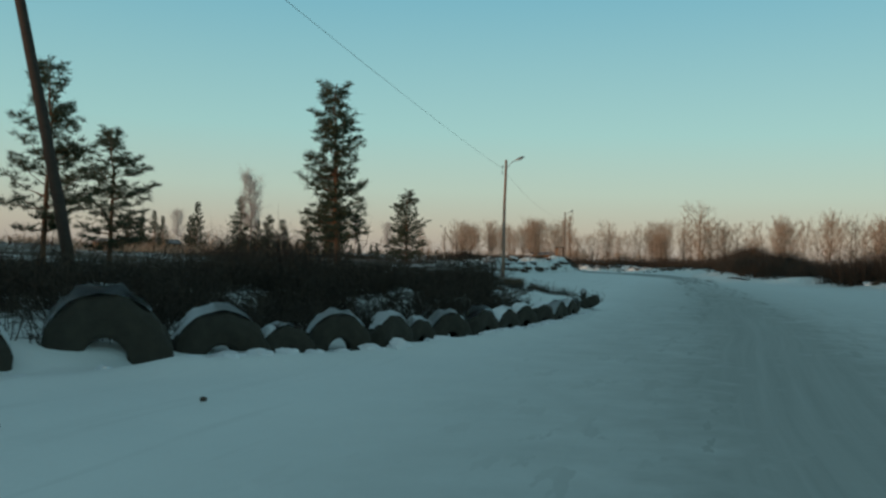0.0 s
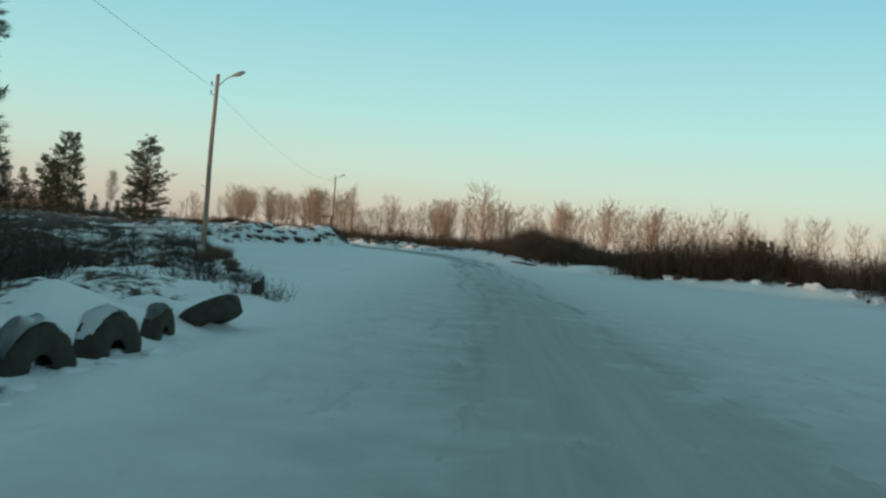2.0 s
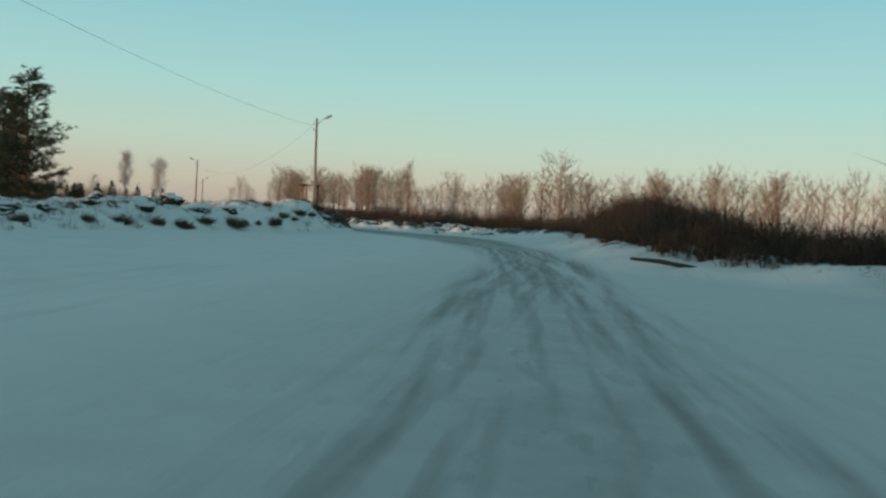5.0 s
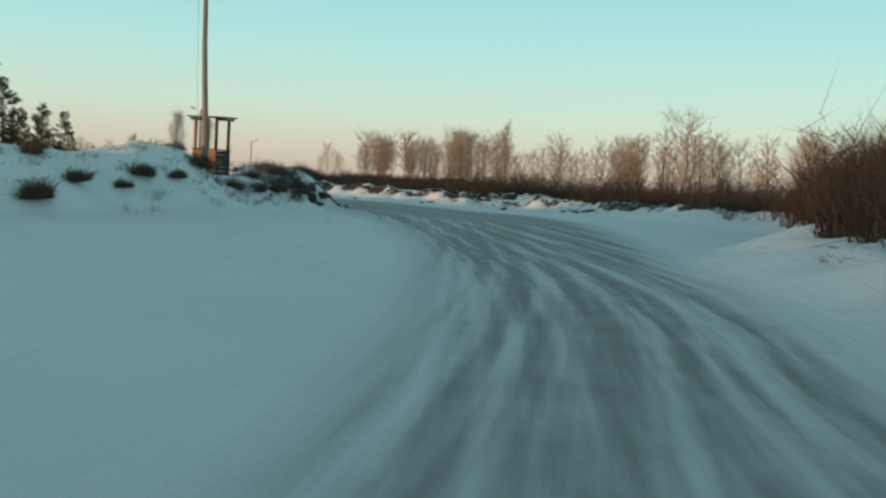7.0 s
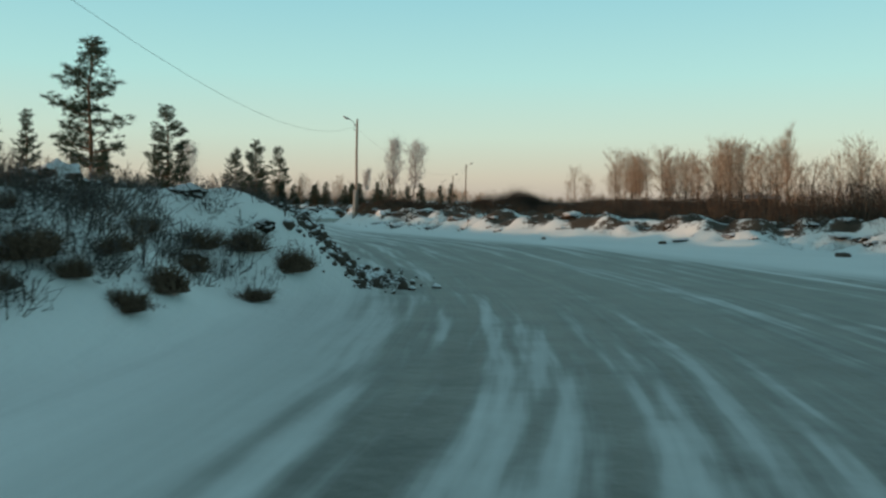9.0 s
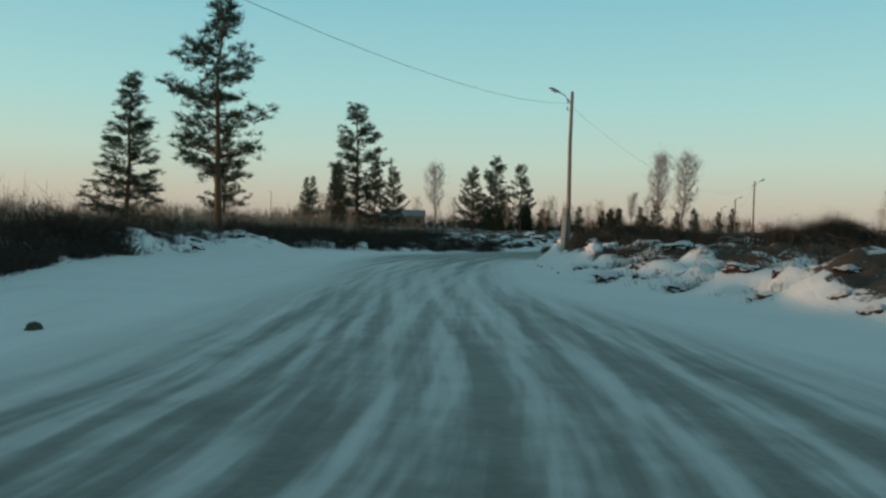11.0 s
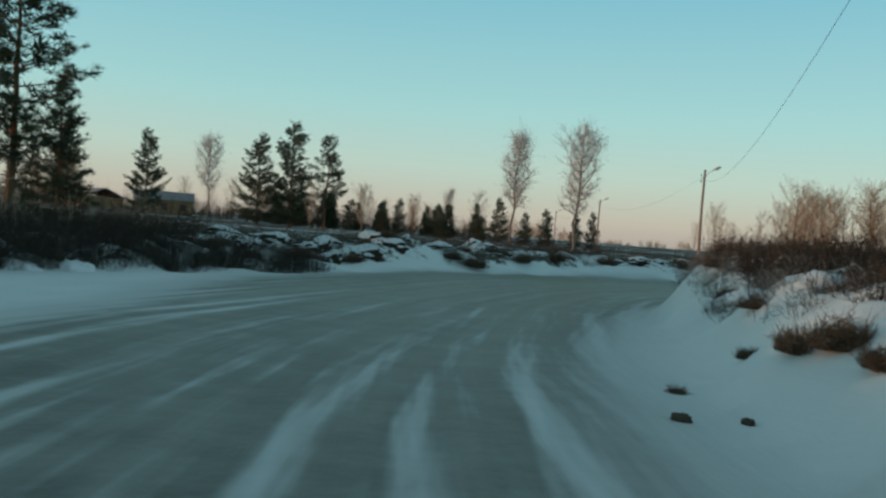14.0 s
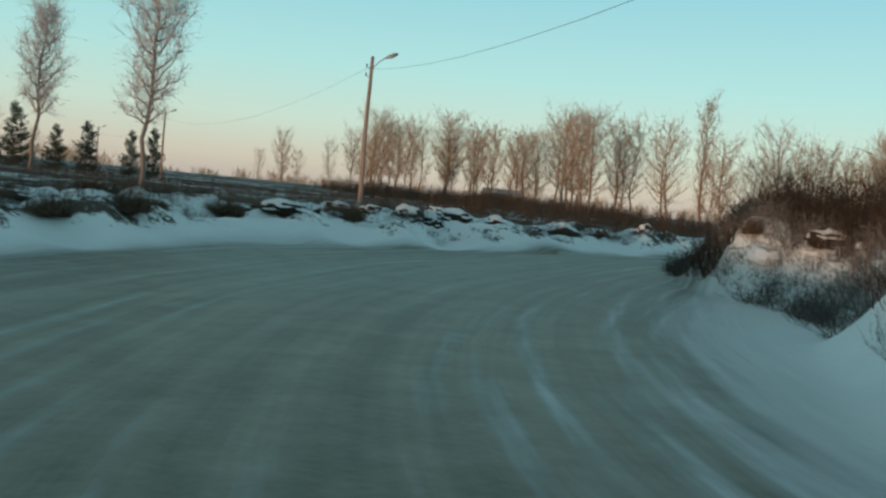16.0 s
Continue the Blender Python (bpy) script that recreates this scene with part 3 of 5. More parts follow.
ragged_pines = Grove(tree_thing("pine_tree", pine_meshes(17, 0.24, lambda u: 0.35 + 1.15 * (1 - u) ** 0.6 * min(1, 0.75 + u), 21, 0.015), M_PINEBARK, M_NEEDLE,
                                "tall ragged Scots pine above the dark brush", "tree", "pines"))
poplars = [Grove(tree_thing("bare_tree", bare_tree_meshes(21 + i, sp, cl, nl, 3, up), M_BARK, M_HAZED_TWIG,
                            "leafless deciduous tree with brown upright branches in a grove", "tree", "bare wood"))
           for i, (sp, cl, nl, up) in enumerate([(2.5, .16, 26, 1.1), (2.1, .20, 24, 1.25), (2.9, .18, 28, .95), (0.9, .08, 30, 2.0), (2.4, .22, 24, 1.0)])]
birches = [Grove(tree_thing("birch_tree", bare_tree_meshes(41 + i, sp, .30, 34, 5, 1.1), M_BIRCHBARK, M_FROST,
                            "leafless birch with pale frosted twigs standing in the field", "tree", "birches")) for i, sp in enumerate((1.15, 1.5))]

# single pines by the track
ragged_pines.plant(-7.5, -7.8, 13.8, 40, 1.1)
full_pines.plant(-2.9, 68, 11.8, 80, 1.15, "bushy dark pine standing alone beyond the snow bank")
cone_pines.plant(-17.2, 109.5, 14.9, 10, 0.75)
slim_pines.plant(-17.9, 95, 9.2)
tall_pines.plant(-21, -25, 11.2, 200, 0.9)
tall_pines.plant(-17.2, -26.5, 7.6, 140, 1.2)
tall_pines.plant(-21.9, 133.3, 16.9, 0, 1.0, "very tall Scots pine with orange-brown trunk and layered crown")
cone_pines.plant(-43.9, 143.8, 15.0, 60, 1.1)
cone_pines.plant(-61.4, 173.6, 15.0, 120, 0.85)
tall_pines.plant(-29.7, 159.5, 13.6, 130, 1.0)
cone_pines.plant(-29.7, 162.9, 8.5, 30, 0.9)
full_pines.plant(-79, 238.6, 13.6, 20, 0.85)
full_pines.plant(-50.7, 230, 14.2, 70, 0.95)
full_pines.plant(-54.5, 228, 12.4, 160, 0.9)
tall_pines.plant(-46.5, 231, 13.2, 220, 0.9)
for x, y, top in [(-91, 236, 15.0), (-97, 242, 13.5), (-86, 229, 13.0), (-101, 240, 12.0), (-93, 228, 11.0)]:
    cone_pines.plant(x, y, top, None, 0.9)
for x, y, top in [(55, 22, 4.3), (60, 24, 4.7), (64, 31, 4.9), (58, 19, 4.2), (67, 36, 5.2), (62, 28, 4.4), (70, 42, 5.4)]:
    cone_pines.plant(x, y, top, None, RNG.uniform(.9, 1.3), "small dark pine rising out of the willow thicket")
birches[0].plant(-22.3, 232.3, 15.3)
birches[1].plant(-10.5, 206.2, 12.5)
birches[1].plant(-94.4, 280, 18.0)
birches[0].plant(-60, 330, 13.0)
birches[0].plant(-25.4, 56.6, 13.5)
for x, y, top in [(-28.5, 252, 7.4), (-24.7, 253, 5.6), (-22, 254, 6.3), (-17.5, 254.6, 5.8), (-36, 248, 5.0), (-15.5, 257, 6.4)]:
    full_pines.plant(x, y, top, None, RNG.uniform(.8, 1.0), "small bushy pine in the far field")
# a row of young pines across the far field
for i in range(30):
    u = (i + RNG.random()) / 30
    (cone_pines, full_pines)[i % 2].plant(-66 + 32 * u + RNG.normal(0, 1.5), 248 + 12 * u + RNG.normal(0, 2.5), RNG.uniform(3.6, 6.0) + 1.2, None, RNG.uniform(.9, 1.3),
                                          "young dark pine in a row across the field")
# the bare woods beyond the track
for line, n, lo, hi, depth in [([(12, 382), (28, 342), (44, 305), (59, 272)], 30, 11.5, 17.5, 9), ([(84, 283), (100, 245), (125, 200), (150, 150)], 66, 10, 17, 10),
                               ([(20, 330), (33, 328), (53, 324), (62, 300)], 18, 13, 18, 8), ([(60, 269), (74, 262)], 9, 9, 13, 5), ([(150, 150), (185, 90), (200, 20)], 16, 10, 16, 12),
                               ([(-4, 420), (10, 385)], 4, 8, 14, 6)]:
    pts = np.array(line, float)
    for i in range(n):
        u = (i + RNG.random()) / n * (len(pts) - 1)
        j = min(int(u), len(pts) - 2)
        p = pts[j] + (pts[j + 1] - pts[j]) * (u - j) + RNG.normal(0, depth / 2, 2)
        poplars[int(RNG.choice([0, 0, 1, 2, 2, 4, 4]))].plant(p[0], p[1], RNG.uniform(lo, hi) + 1.5, None, RNG.uniform(.8, 1.15))
for i in range(34):
    x = RNG.uniform(-125, -34)
    poplars[int(RNG.choice([0, 1, 2, 4]))].plant(x, 185 - 0.75 * (x + 34) + RNG.uniform(0, 130), RNG.uniform(5.5, 9.5), None, RNG.uniform(.7, 1.1), "small leafless tree scattered among the pines in the field")
poplars[3].plant(58.8, 273.7, 20.4, 0, 0.8)
poplars[2].plant(100.6, 245.7, 23.8)


# ---- brush ----
def thicket(name, area, count, tall, material, label, seed, category="bush", shoots=7, splay=0.42, foot_spread=0.25, bulk=1.0):
    """Shrubs of thin shoots scattered by area(g, n) -> points and share of height; one object."""
    g = np.random.default_rng(seed)
    pts, scale = area(g, count)
    z = land(pts)[0]
    n = len(pts)
    foot = np.repeat(np.c_[pts, z], shoots, 0)
    sc = np.repeat(scale * g.uniform(0.65, 1.1, n), shoots)
    a = g.uniform(0, 6.283, n * shoots)
    tilt = np.minimum(np.abs(g.normal(0, splay, n * shoots)), 0.75 if splay < 0.5 else 1.5)
    thick = (1.0 if splay < 0.5 else 0.5) * bulk
    long = sc * g.uniform(tall[0] * 0.6, tall[1], n * shoots)
    long = np.minimum(long, 0.85 * tall[1] * np.minimum(sc, 1.1))
    d = np.c_[np.cos(a) * np.sin(tilt), np.sin(a) * np.sin(tilt), np.cos(tilt)]
    start = foot + np.c_[np.cos(a), np.sin(a), 0 * a] * (foot_spread * sc * g.random(n * shoots))[:, None]
    start[:, 2] -= 0.1
    end = start + d * long[:, None]
    pieces = [blades(start, end, (0.006 + 0.005 * sc) * thick)]
    for _ in range(4):
        u = g.uniform(0.15, 0.95, len(start))
        b = start + (end - start) * u[:, None]
        dd = d * 0.6 + g.normal(0, 0.6, d.shape)
        dd[:, 2] = np.abs(dd[:, 2]) * 0.8 + 0.1
        pieces.append(blades(b, b + dd * (long * g.uniform(0.15, 0.4, len(long)))[:, None], 0.003 + 0.005 * thick))
    ob = tri_object(name, *joined(*pieces), material)
    return tagged(ob, label, category, kind="stuff")


def beside(line, lo, hi, y0, y1, near, far, profile=None, uneven=0.7):
    """Points on the outer side of an edge line between near and far metres out."""
    def area(g, n):
        got = []
        total = 0
        while total < n:
            p = np.c_[g.uniform(lo, hi, n * 6), g.uniform(y0, y1, n * 6)]
            _, _, _, _, _, _, e, l, r, _, _ = land(p)
            ok = (l if line == "left" else r) & (e > near) & (e < far)
            w = value_noise(p[:, 0] + 77, p[:, 1] + 13, 5.0)
            ok &= g.random(len(p)) < np.clip(w * 2.2 - 0.35, 0.04, 1)
            got.append(p[ok])
            total += ok.sum()
        p = np.concatenate(got)[:n]
        s = 0.95 - uneven / 2 + uneven * value_noise(p[:, 0], p[:, 1], 7.0 if uneven < 0.8 else 4.0)
        if profile:
            s = s * profile(p)
        return p, s
    return area


def patch(x0, x1, y0, y1):
    def area(g, n):
        p = np.c_[g.uniform(x0, x1, n), g.uniform(y0, y1, n)]
        return p, 0.55 + 0.7 * value_noise(p[:, 0], p[:, 1], 6.0)
    return area


thicket("willow_thicket", beside("right", 30, 75, -40, 84, 3.2, 14, lambda p: np.interp(p[:, 1], [-40, 4, 12, 45, 58, 70, 80], [.75, .72, .50, .58, .90, 1.1, .85])), 4800, (2.6, 4.6), M_BRUSH, "tall leafless brown willow thicket behind the snow bank", 101, shoots=9, bulk=1.5)
thicket("willow_thicket", beside("right", 44, 68, 50, 85, 1.5, 9, lambda p: np.interp(p[:, 1], [50, 58, 68, 80, 85], [.8, 1.0, 1.0, .8, .6])), 800, (2.0, 3.9), M_BRUSH, "tall dense willow thicket at the outside of the bend", 140, shoots=10, bulk=1.3)
thicket("dark_thicket", beside("right", 33, 64, -45, 10, 2.0, 11, uneven=1.2), 1900, (1.7, 3.9), M_DARKBRUSH, "dark dense willows along the edge of the open snow", 138, shoots=14, splay=0.49, foot_spread=0.7, bulk=1.6)
thicket("willow_thicket", beside("right", 34, 60, 40, 74, 3.4, 9), 1000, (1.2, 2.4), M_BRUSH, "brown willows along the outer snow bank", 147, shoots=10, bulk=1.6)
thicket("bank_brush", beside("left", -25, 4, 99, 121, 0.4, 5.5), 1400, (0.35, 0.9), M_DARKBRUSH, "dark dry weeds over the lumpy snow bank", 148, shoots=22, splay=0.6, foot_spread=0.35, bulk=2.2)
thicket("bank_brush", beside("left", -20, -6, 112, 121, 1.6, 7.0), 420, (0.6, 1.3), M_DARKBRUSH, "dark tall weeds behind the lumpy snow bank", 156, shoots=18, splay=0.49, foot_spread=0.4, bulk=1.0)
thicket("dark_thicket", patch(-52, -16, 121, 158), 700, (0.7, 1.7), M_DARKBRUSH, "dark undergrowth at the feet of the pines", 149, shoots=12, bulk=1.6)
thicket("bank_brush", beside("right", 3.5, 10, 125, 134, 1.7, 5), 120, (0.4, 0.85), M_DRYBUSH, "brown dry brush round the footing of the lamp pole", 150, shoots=26, splay=0.6, foot_spread=0.35, bulk=2.0)
thicket("dark_thicket", patch(-46, -24, 117, 137), 280, (1.5, 3.2), M_DARKBRUSH, "tall dark scrub among the pines", 151, shoots=12, bulk=2.0)
thicket("pale_scrub", patch(-78, -25, 118, 172), 800, (1.4, 3.2), M_HAZED_TWIG, "pale leafless scrub between the pines", 141, shoots=10, bulk=2.4)
thicket("wood_undergrowth", patch(-170, -42, 245, 340), 600, (2.0, 5.0), M_BRUSH, "brown scrub along the far side of the field", 142, shoots=8, bulk=3.5)
thicket("willow_thicket", beside("right", 45, 130, 60, 250, 10, 70), 1900, (1.6, 3.2), M_BRUSH, "wide reddish-brown willow brush in front of the wood", 102, shoots=7, bulk=2.0)
thicket("willow_thicket", beside("right", 5, 70, 84, 128, 4.5, 24, lambda p: np.interp(p[:, 0], [8, 24, 34, 48], [.32, .42, .95, 1.15])), 2100, (1.4, 3.4), M_BRUSH,
        "brown willow brush behind the lit snow bank", 103, shoots=7, bulk=1.5)
thicket("willow_thicket", beside("right", 0, 40, 126, 200, 1.8, 16, lambda p: np.interp(p[:, 1], [126, 150, 164, 171], [.26, .34, .62, .85])), 2400, (1.2, 3.2), M_DARKBRUSH,
        "brown willow thicket on the snowy mound", 104, shoots=8)
thicket("dark_thicket", patch(-10, 0.6, -47, -24), 1300, (1.3, 2.6), M_DARKBRUSH, "dense dark leafless bushes behind the tyres", 105, shoots=12)
thicket("dark_thicket", patch(-26, -8, -56, -14), 520, (0.7, 1.6), M_DARKBRUSH, "dark leafless bushes on snowy waste ground", 106, shoots=9)
thicket("bank_brush", beside("left", -30, -6, 133, 161, 0.9, 8), 2500, (0.9, 1.7), M_DARKBRUSH, "dark low brush along the snow bank", 108, shoots=10, splay=0.6)
thicket("bank_brush", beside("left", -30, 6, 98, 136, 1.2, 9), 420, (0.5, 1.2), M_GREYBRUSH, "sparse grey dry brush on the lumpy snow bank", 134, shoots=14, splay=0.55)
thicket("bank_brush", beside("left", -24, 30, 158, 206, 2.6, 10), 1300, (0.3, 0.75), M_BRUSH, "dry dark brush on the far bank", 109, shoots=22, splay=0.8)
thicket("bank_brush", beside("right", -2, 16, 128, 190, 2.4, 9), 2000, (0.6, 1.3), M_BRUSH, "dense dry brush on top of the snowy mound", 119, shoots=16, splay=0.55)
thicket("dark_thicket", beside("right", 4, 22, 179, 194, 0.15, 4.0), 330, (0.7, 1.5), M_DARKBRUSH, "dark leafless brush at the end of the snowy mound", 152, shoots=14, bulk=1.8)
thicket("dark_thicket", beside("right", 0, 7, 157, 168, 1.0, 3.2), 90, (0.3, 0.7), M_DARKBRUSH, "dark dry tufts on the edge of the snowy mound", 153, shoots=40, splay=0.49, foot_spread=0.5, bulk=0.7)
thicket("bank_brush", beside("right", 6.5, 18, 169, 190, 0.2, 4.5), 640, (0.4, 0.9), M_GREYBRUSH, "snow-laden dry weeds over the flank of the mound", 115, shoots=26, splay=0.8)
thicket("willow_thicket", beside("right", 4, 24, 160, 192, 2.2, 9), 1300, (1.0, 2.2), M_DARKBRUSH, "dense brown willows rising behind the snowy mound", 129, shoots=12)
thicket("bank_brush", beside("right", 1, 14, 118, 141, 2.0, 5.0), 520, (0.35, 0.85), M_DARKBRUSH, "dry brush round the footing of the lamp pole", 116, shoots=16, splay=0.6)
thicket("bank_brush", beside("left", 14, 25, 52, 76, 0.9, 3.6), 130, (0.2, 0.5), M_DUSTED, "snow-laden dry weeds over the flank of the bank", 154, shoots=24, splay=0.6, foot_spread=0.35, bulk=1.4)
thicket("bank_brush", beside("left", 18, 25, 58, 76, 1.2, 3.8), 60, (0.2, 0.5), M_DRYBUSH, "low brown weeds between the tufts of the hillock", 155, shoots=22, splay=0.6, foot_spread=0.35, bulk=1.4)
thicket("bank_brush", patch(21.4, 23.6, 65.5, 75.0), 190, (0.35, 0.7), M_GREYBRUSH, "grey dry weeds on the snowy hillock", 144, shoots=26, splay=0.6, foot_spread=0.35, bulk=1.5)
thicket("dark_thicket", beside("right", 0.5, 16, 131, 172, 1.8, 7.5), 2100, (0.5, 1.05), M_DARKBRUSH, "dense brown brush along the crest of the snowy mound", 146, shoots=18, splay=0.55, bulk=1.5)
thicket("bank_brush", beside("right", 0.0, 14, 138, 186, 0.9, 3.4), 620, (0.3, 0.75), M_DUSTED, "snow-laden dry weeds over the flank of the mound", 145, shoots=30, splay=0.6, foot_spread=0.35, bulk=0.8)
thicket("bank_brush", beside("right", 8, 60, 80, 122, 0.8, 7), 700, (0.15, 0.45), M_BRUSH, "dry weeds and brush on the rough snow bank", 130, shoots=16, splay=0.8)
thicket("willow_thicket", beside("right", 30, 60, 6, 62, 4.2, 10), 1300, (1.0, 2.1), M_DARKBRUSH, "dense reddish brown willows close behind the snow bank", 131, shoots=12)
thicket("bank_brush", beside("left", -6, 6, -34, 6, 0.8, 7), 800, (0.3, 0.85), M_DARKBRUSH, "dark weeds in the hollow beside the raised track", 143, shoots=16, splay=0.6, bulk=1.6)
thicket("bank_brush", patch(4.5, 5.4, -37, -30), 16, (0.3, 0.6), M_DARKBRUSH, "dark dry weeds along the edge of the track", 113, shoots=30, splay=0.8)
thicket("bank_brush", beside("left", -16, 14, -28, 44, 0.6, 12), 1100, (0.25, 0.6), M_DARKBRUSH, "low dark weeds on the rough ground beside the track", 136, shoots=18, splay=0.75)
thicket("dark_thicket", beside("left", -22, 2, -64, -46.5, 0.7, 9), 2000, (0.6, 1.2), M_DARKBRUSH, "dark brush and weeds close behind the tyres", 114, shoots=14, splay=0.49)
for k_wood, (x0, x1, y0, y1, n_wood) in enumerate([(10, 66, 262, 384, 700), (84, 150, 150, 285, 800), (18, 64, 296, 332, 300)]):
    thicket("wood_undergrowth", patch(x0, x1, y0, y1), n_wood * 2, (1.6, 3.8), M_BRUSH, "brown undergrowth at the foot of the bare wood", 120 + k_wood, shoots=7, bulk=3.0)
g_far = np.random.default_rng(77)
N_FAR, PER_FAR = 1500, 34
far_a = np.repeat(g_far.uniform(-2.2, 2.2, N_FAR), PER_FAR)
far_r = np.repeat(g_far.uniform(430, 720, N_FAR), PER_FAR)
far_h = np.repeat(5 + 11 * value_noise(far_a[::PER_FAR] * 40, far_r[::PER_FAR] * 0, 3.0), PER_FAR) * g_far.uniform(0.75, 1.1, N_FAR * PER_FAR)
far_s = np.repeat(g_far.uniform(0.15, 0.3, N_FAR), PER_FAR) * far_h
far_p = np.c_[np.sin(far_a) * far_r, 60 + np.cos(far_a) * far_r, far_r * 0.0] + np.c_[g_far.normal(0, 0.5, (len(far_a), 2)) * far_s[:, None], 1.0 + far_h * g_far.uniform(0, 0.6, len(far_a))]
far_q = far_p + np.c_[g_far.normal(0, 0.35, (len(far_a), 2)) * far_s[:, None], far_h * g_far.uniform(0.15, 0.4, len(far_a))]
tagged(tri_object("distant_woods", *blades(far_p, far_q, 0.17), M_HAZED_TWIG), "distant brown bare woods along the horizon", "woods", kind="stuff")
# unseen belt of trees, added to keep the low sun off the ground
N_SUN, PER_SUN = 620, 40
sun_a = np.repeat(g_far.uniform(-2.85, -2.25, N_SUN), PER_SUN)
sun_r = np.repeat(g_far.uniform(395, 470, N_SUN), PER_SUN)
sun_h = 13.0 * g_far.uniform(0.85, 1.1, len(sun_a))
sun_p = np.c_[np.sin(sun_a) * sun_r, 60 + np.cos(sun_a) * sun_r, 0 * sun_a] + np.c_[g_far.normal(0, 1.6, (len(sun_a), 2)), sun_h * g_far.uniform(0, 0.75, len(sun_a))]
sun_q = sun_p + np.c_[g_far.normal(0, 0.8, (len(sun_a), 2)), sun_h * g_far.uniform(0.12, 0.28, len(sun_a))]
tagged(tri_object("distant_woods", *blades(sun_p, sun_q, 0.22), M_HAZED_TWIG), "unseen bare woods added to shade the low ground", "woods", kind="stuff")
thicket("field_brush", patch(-34, 70, 207, 268), 2400, (0.8, 1.7), M_BRUSH, "low brown brush before the bare wood", 132, shoots=9, splay=0.6)
thicket("willow_thicket", patch(16, 92, 217, 262), 900, (1.2, 2.6), M_BRUSH, "brown willow brush along the far side of the track", 137, shoots=8, bulk=2.0)
thicket("field_brush", beside("left", -60, -8, 112, 215, 7, 40), 800, (0.6, 1.4), M_DARKBRUSH, "low dark brush scattered over the snowy field", 133, shoots=9, splay=0.6)
thicket("field_grass", beside("left", -120, 30, -30, 300, 6, 80), 2600, (0.3, 0.7), M_GRASS, "dead brown grass and weeds in the snowy field", 110, "grass", shoots=6)
thicket("field_grass", beside("right", 10, 140, 95, 330, 5, 90), 2000, (0.4, 1.0), M_GRASS, "dead brown grass and weeds before the wood", 111, "grass", shoots=6)


# ---- mounds, clods, stones ----
def mound_material():
    k = Mat("earth_under_snow", 0.9, 0.2)
    sep = k.node("ShaderNodeSeparateXYZ")
    k.link(k.node("ShaderNodeNewGeometry").outputs["Normal"], sep.inputs[0])
    n = k.noise(k.coords("Generated"), 4.0, 5, 0.65)
    lies = k.math("ADD", sep.outputs["Z"], k.math("MULTIPLY", k.math("SUBTRACT", n, 0.5), 1.1))
    lies = k.math("MULTIPLY", k.math("SUBTRACT", lies, 0.34), 6.0, True)
    soil = k.mix(k.noise(k.coords("Generated"), 22.0, 4), (0.02, 0.016, 0.012), (0.075, 0.058, 0.042))
    k.color(k.mix(lies, soil, (0.76, 0.79, 0.81)))
    k.bump(k.noise(k.coords("Generated"), 14.0, 5, 0.7), 0.9, 0.08)
    return k.m


M_MOUND = mound_material()


def dusted_material():
    k = Mat("snow_dusted_earth", 0.9, 0.2)
    sep = k.node("ShaderNodeSeparateXYZ")
    k.link(k.node("ShaderNodeNewGeometry").outputs["Normal"], sep.inputs[0])
    lies = k.math("ADD", k.math("MULTIPLY", sep.outputs["Z"], 0.6), k.math("MULTIPLY", k.island(), 0.7))
    lies = k.math("MULTIPLY", k.math("SUBTRACT", lies, 0.70), 5.0, True)
    soil = k.mix(k.noise(k.coords(), 9.0, 4), (0.03, 0.025, 0.02), (0.12, 0.095, 0.072))
    k.color(k.mix(lies, soil, (0.74, 0.78, 0.80)))
    return k.m


M_MIXED = dusted_material()


def lump_arrays(seed, level=3, rough=0.30, squash=0.6):
    """An uneven lump about one metre across, as arrays."""
    bm = bmesh.new()
    bmesh.ops.create_icosphere(bm, subdivisions=level, radius=0.5)
    for v in bm.verts:
        p = v.co * 2.6 + Vector((seed * 7.3, seed * 3.1, seed * 1.7))
        f = 1 + rough * noise.noise(p) + rough * 0.6 * noise.noise(p * 2.7) + rough * 0.35 * noise.noise(p * 6)
        v.co = Vector((v.co.x * f, v.co.y * f, v.co.z * f * squash))
    bm.verts.index_update()
    vs = np.array([v.co[:] for v in bm.verts])
    ts = np.array([[v.index for v in fc.verts] for fc in bm.faces])
    bm.free()
    return vs, ts


MOUNDS = [tri_object("earth_mound", *lump_arrays(i + 1, 4, 0.42, 0.5), M_MOUND, smooth=True) for i in range(4)]
for ob in MOUNDS:
    tagged(ob, "mound of dark frozen earth half covered with snow", "mound", "earth mounds")
mound_used = [False] * 4


def set_down(protos, used, x, y, size, tall, sink, turn=None):
    k = int(RNG.integers(0, len(protos)))
    turn = RNG.uniform(0, 360) if turn is None else turn
    m = pose(x, y, height(x, y) - sink, RNG.normal(0, 5), RNG.normal(0, 5), turn) @ Matrix.Diagonal((size, size * RNG.uniform(0.7, 1.1), tall, 1))
    if not used[k]:
        used[k] = True
        protos[k].matrix_basis = m
        return protos[k]
    protos_scale = protos[k].scale.copy()
    return copy_thing(protos[k], m @ Matrix.Diagonal((1 / protos_scale.x, 1 / protos_scale.y, 1 / protos_scale.z, 1)))


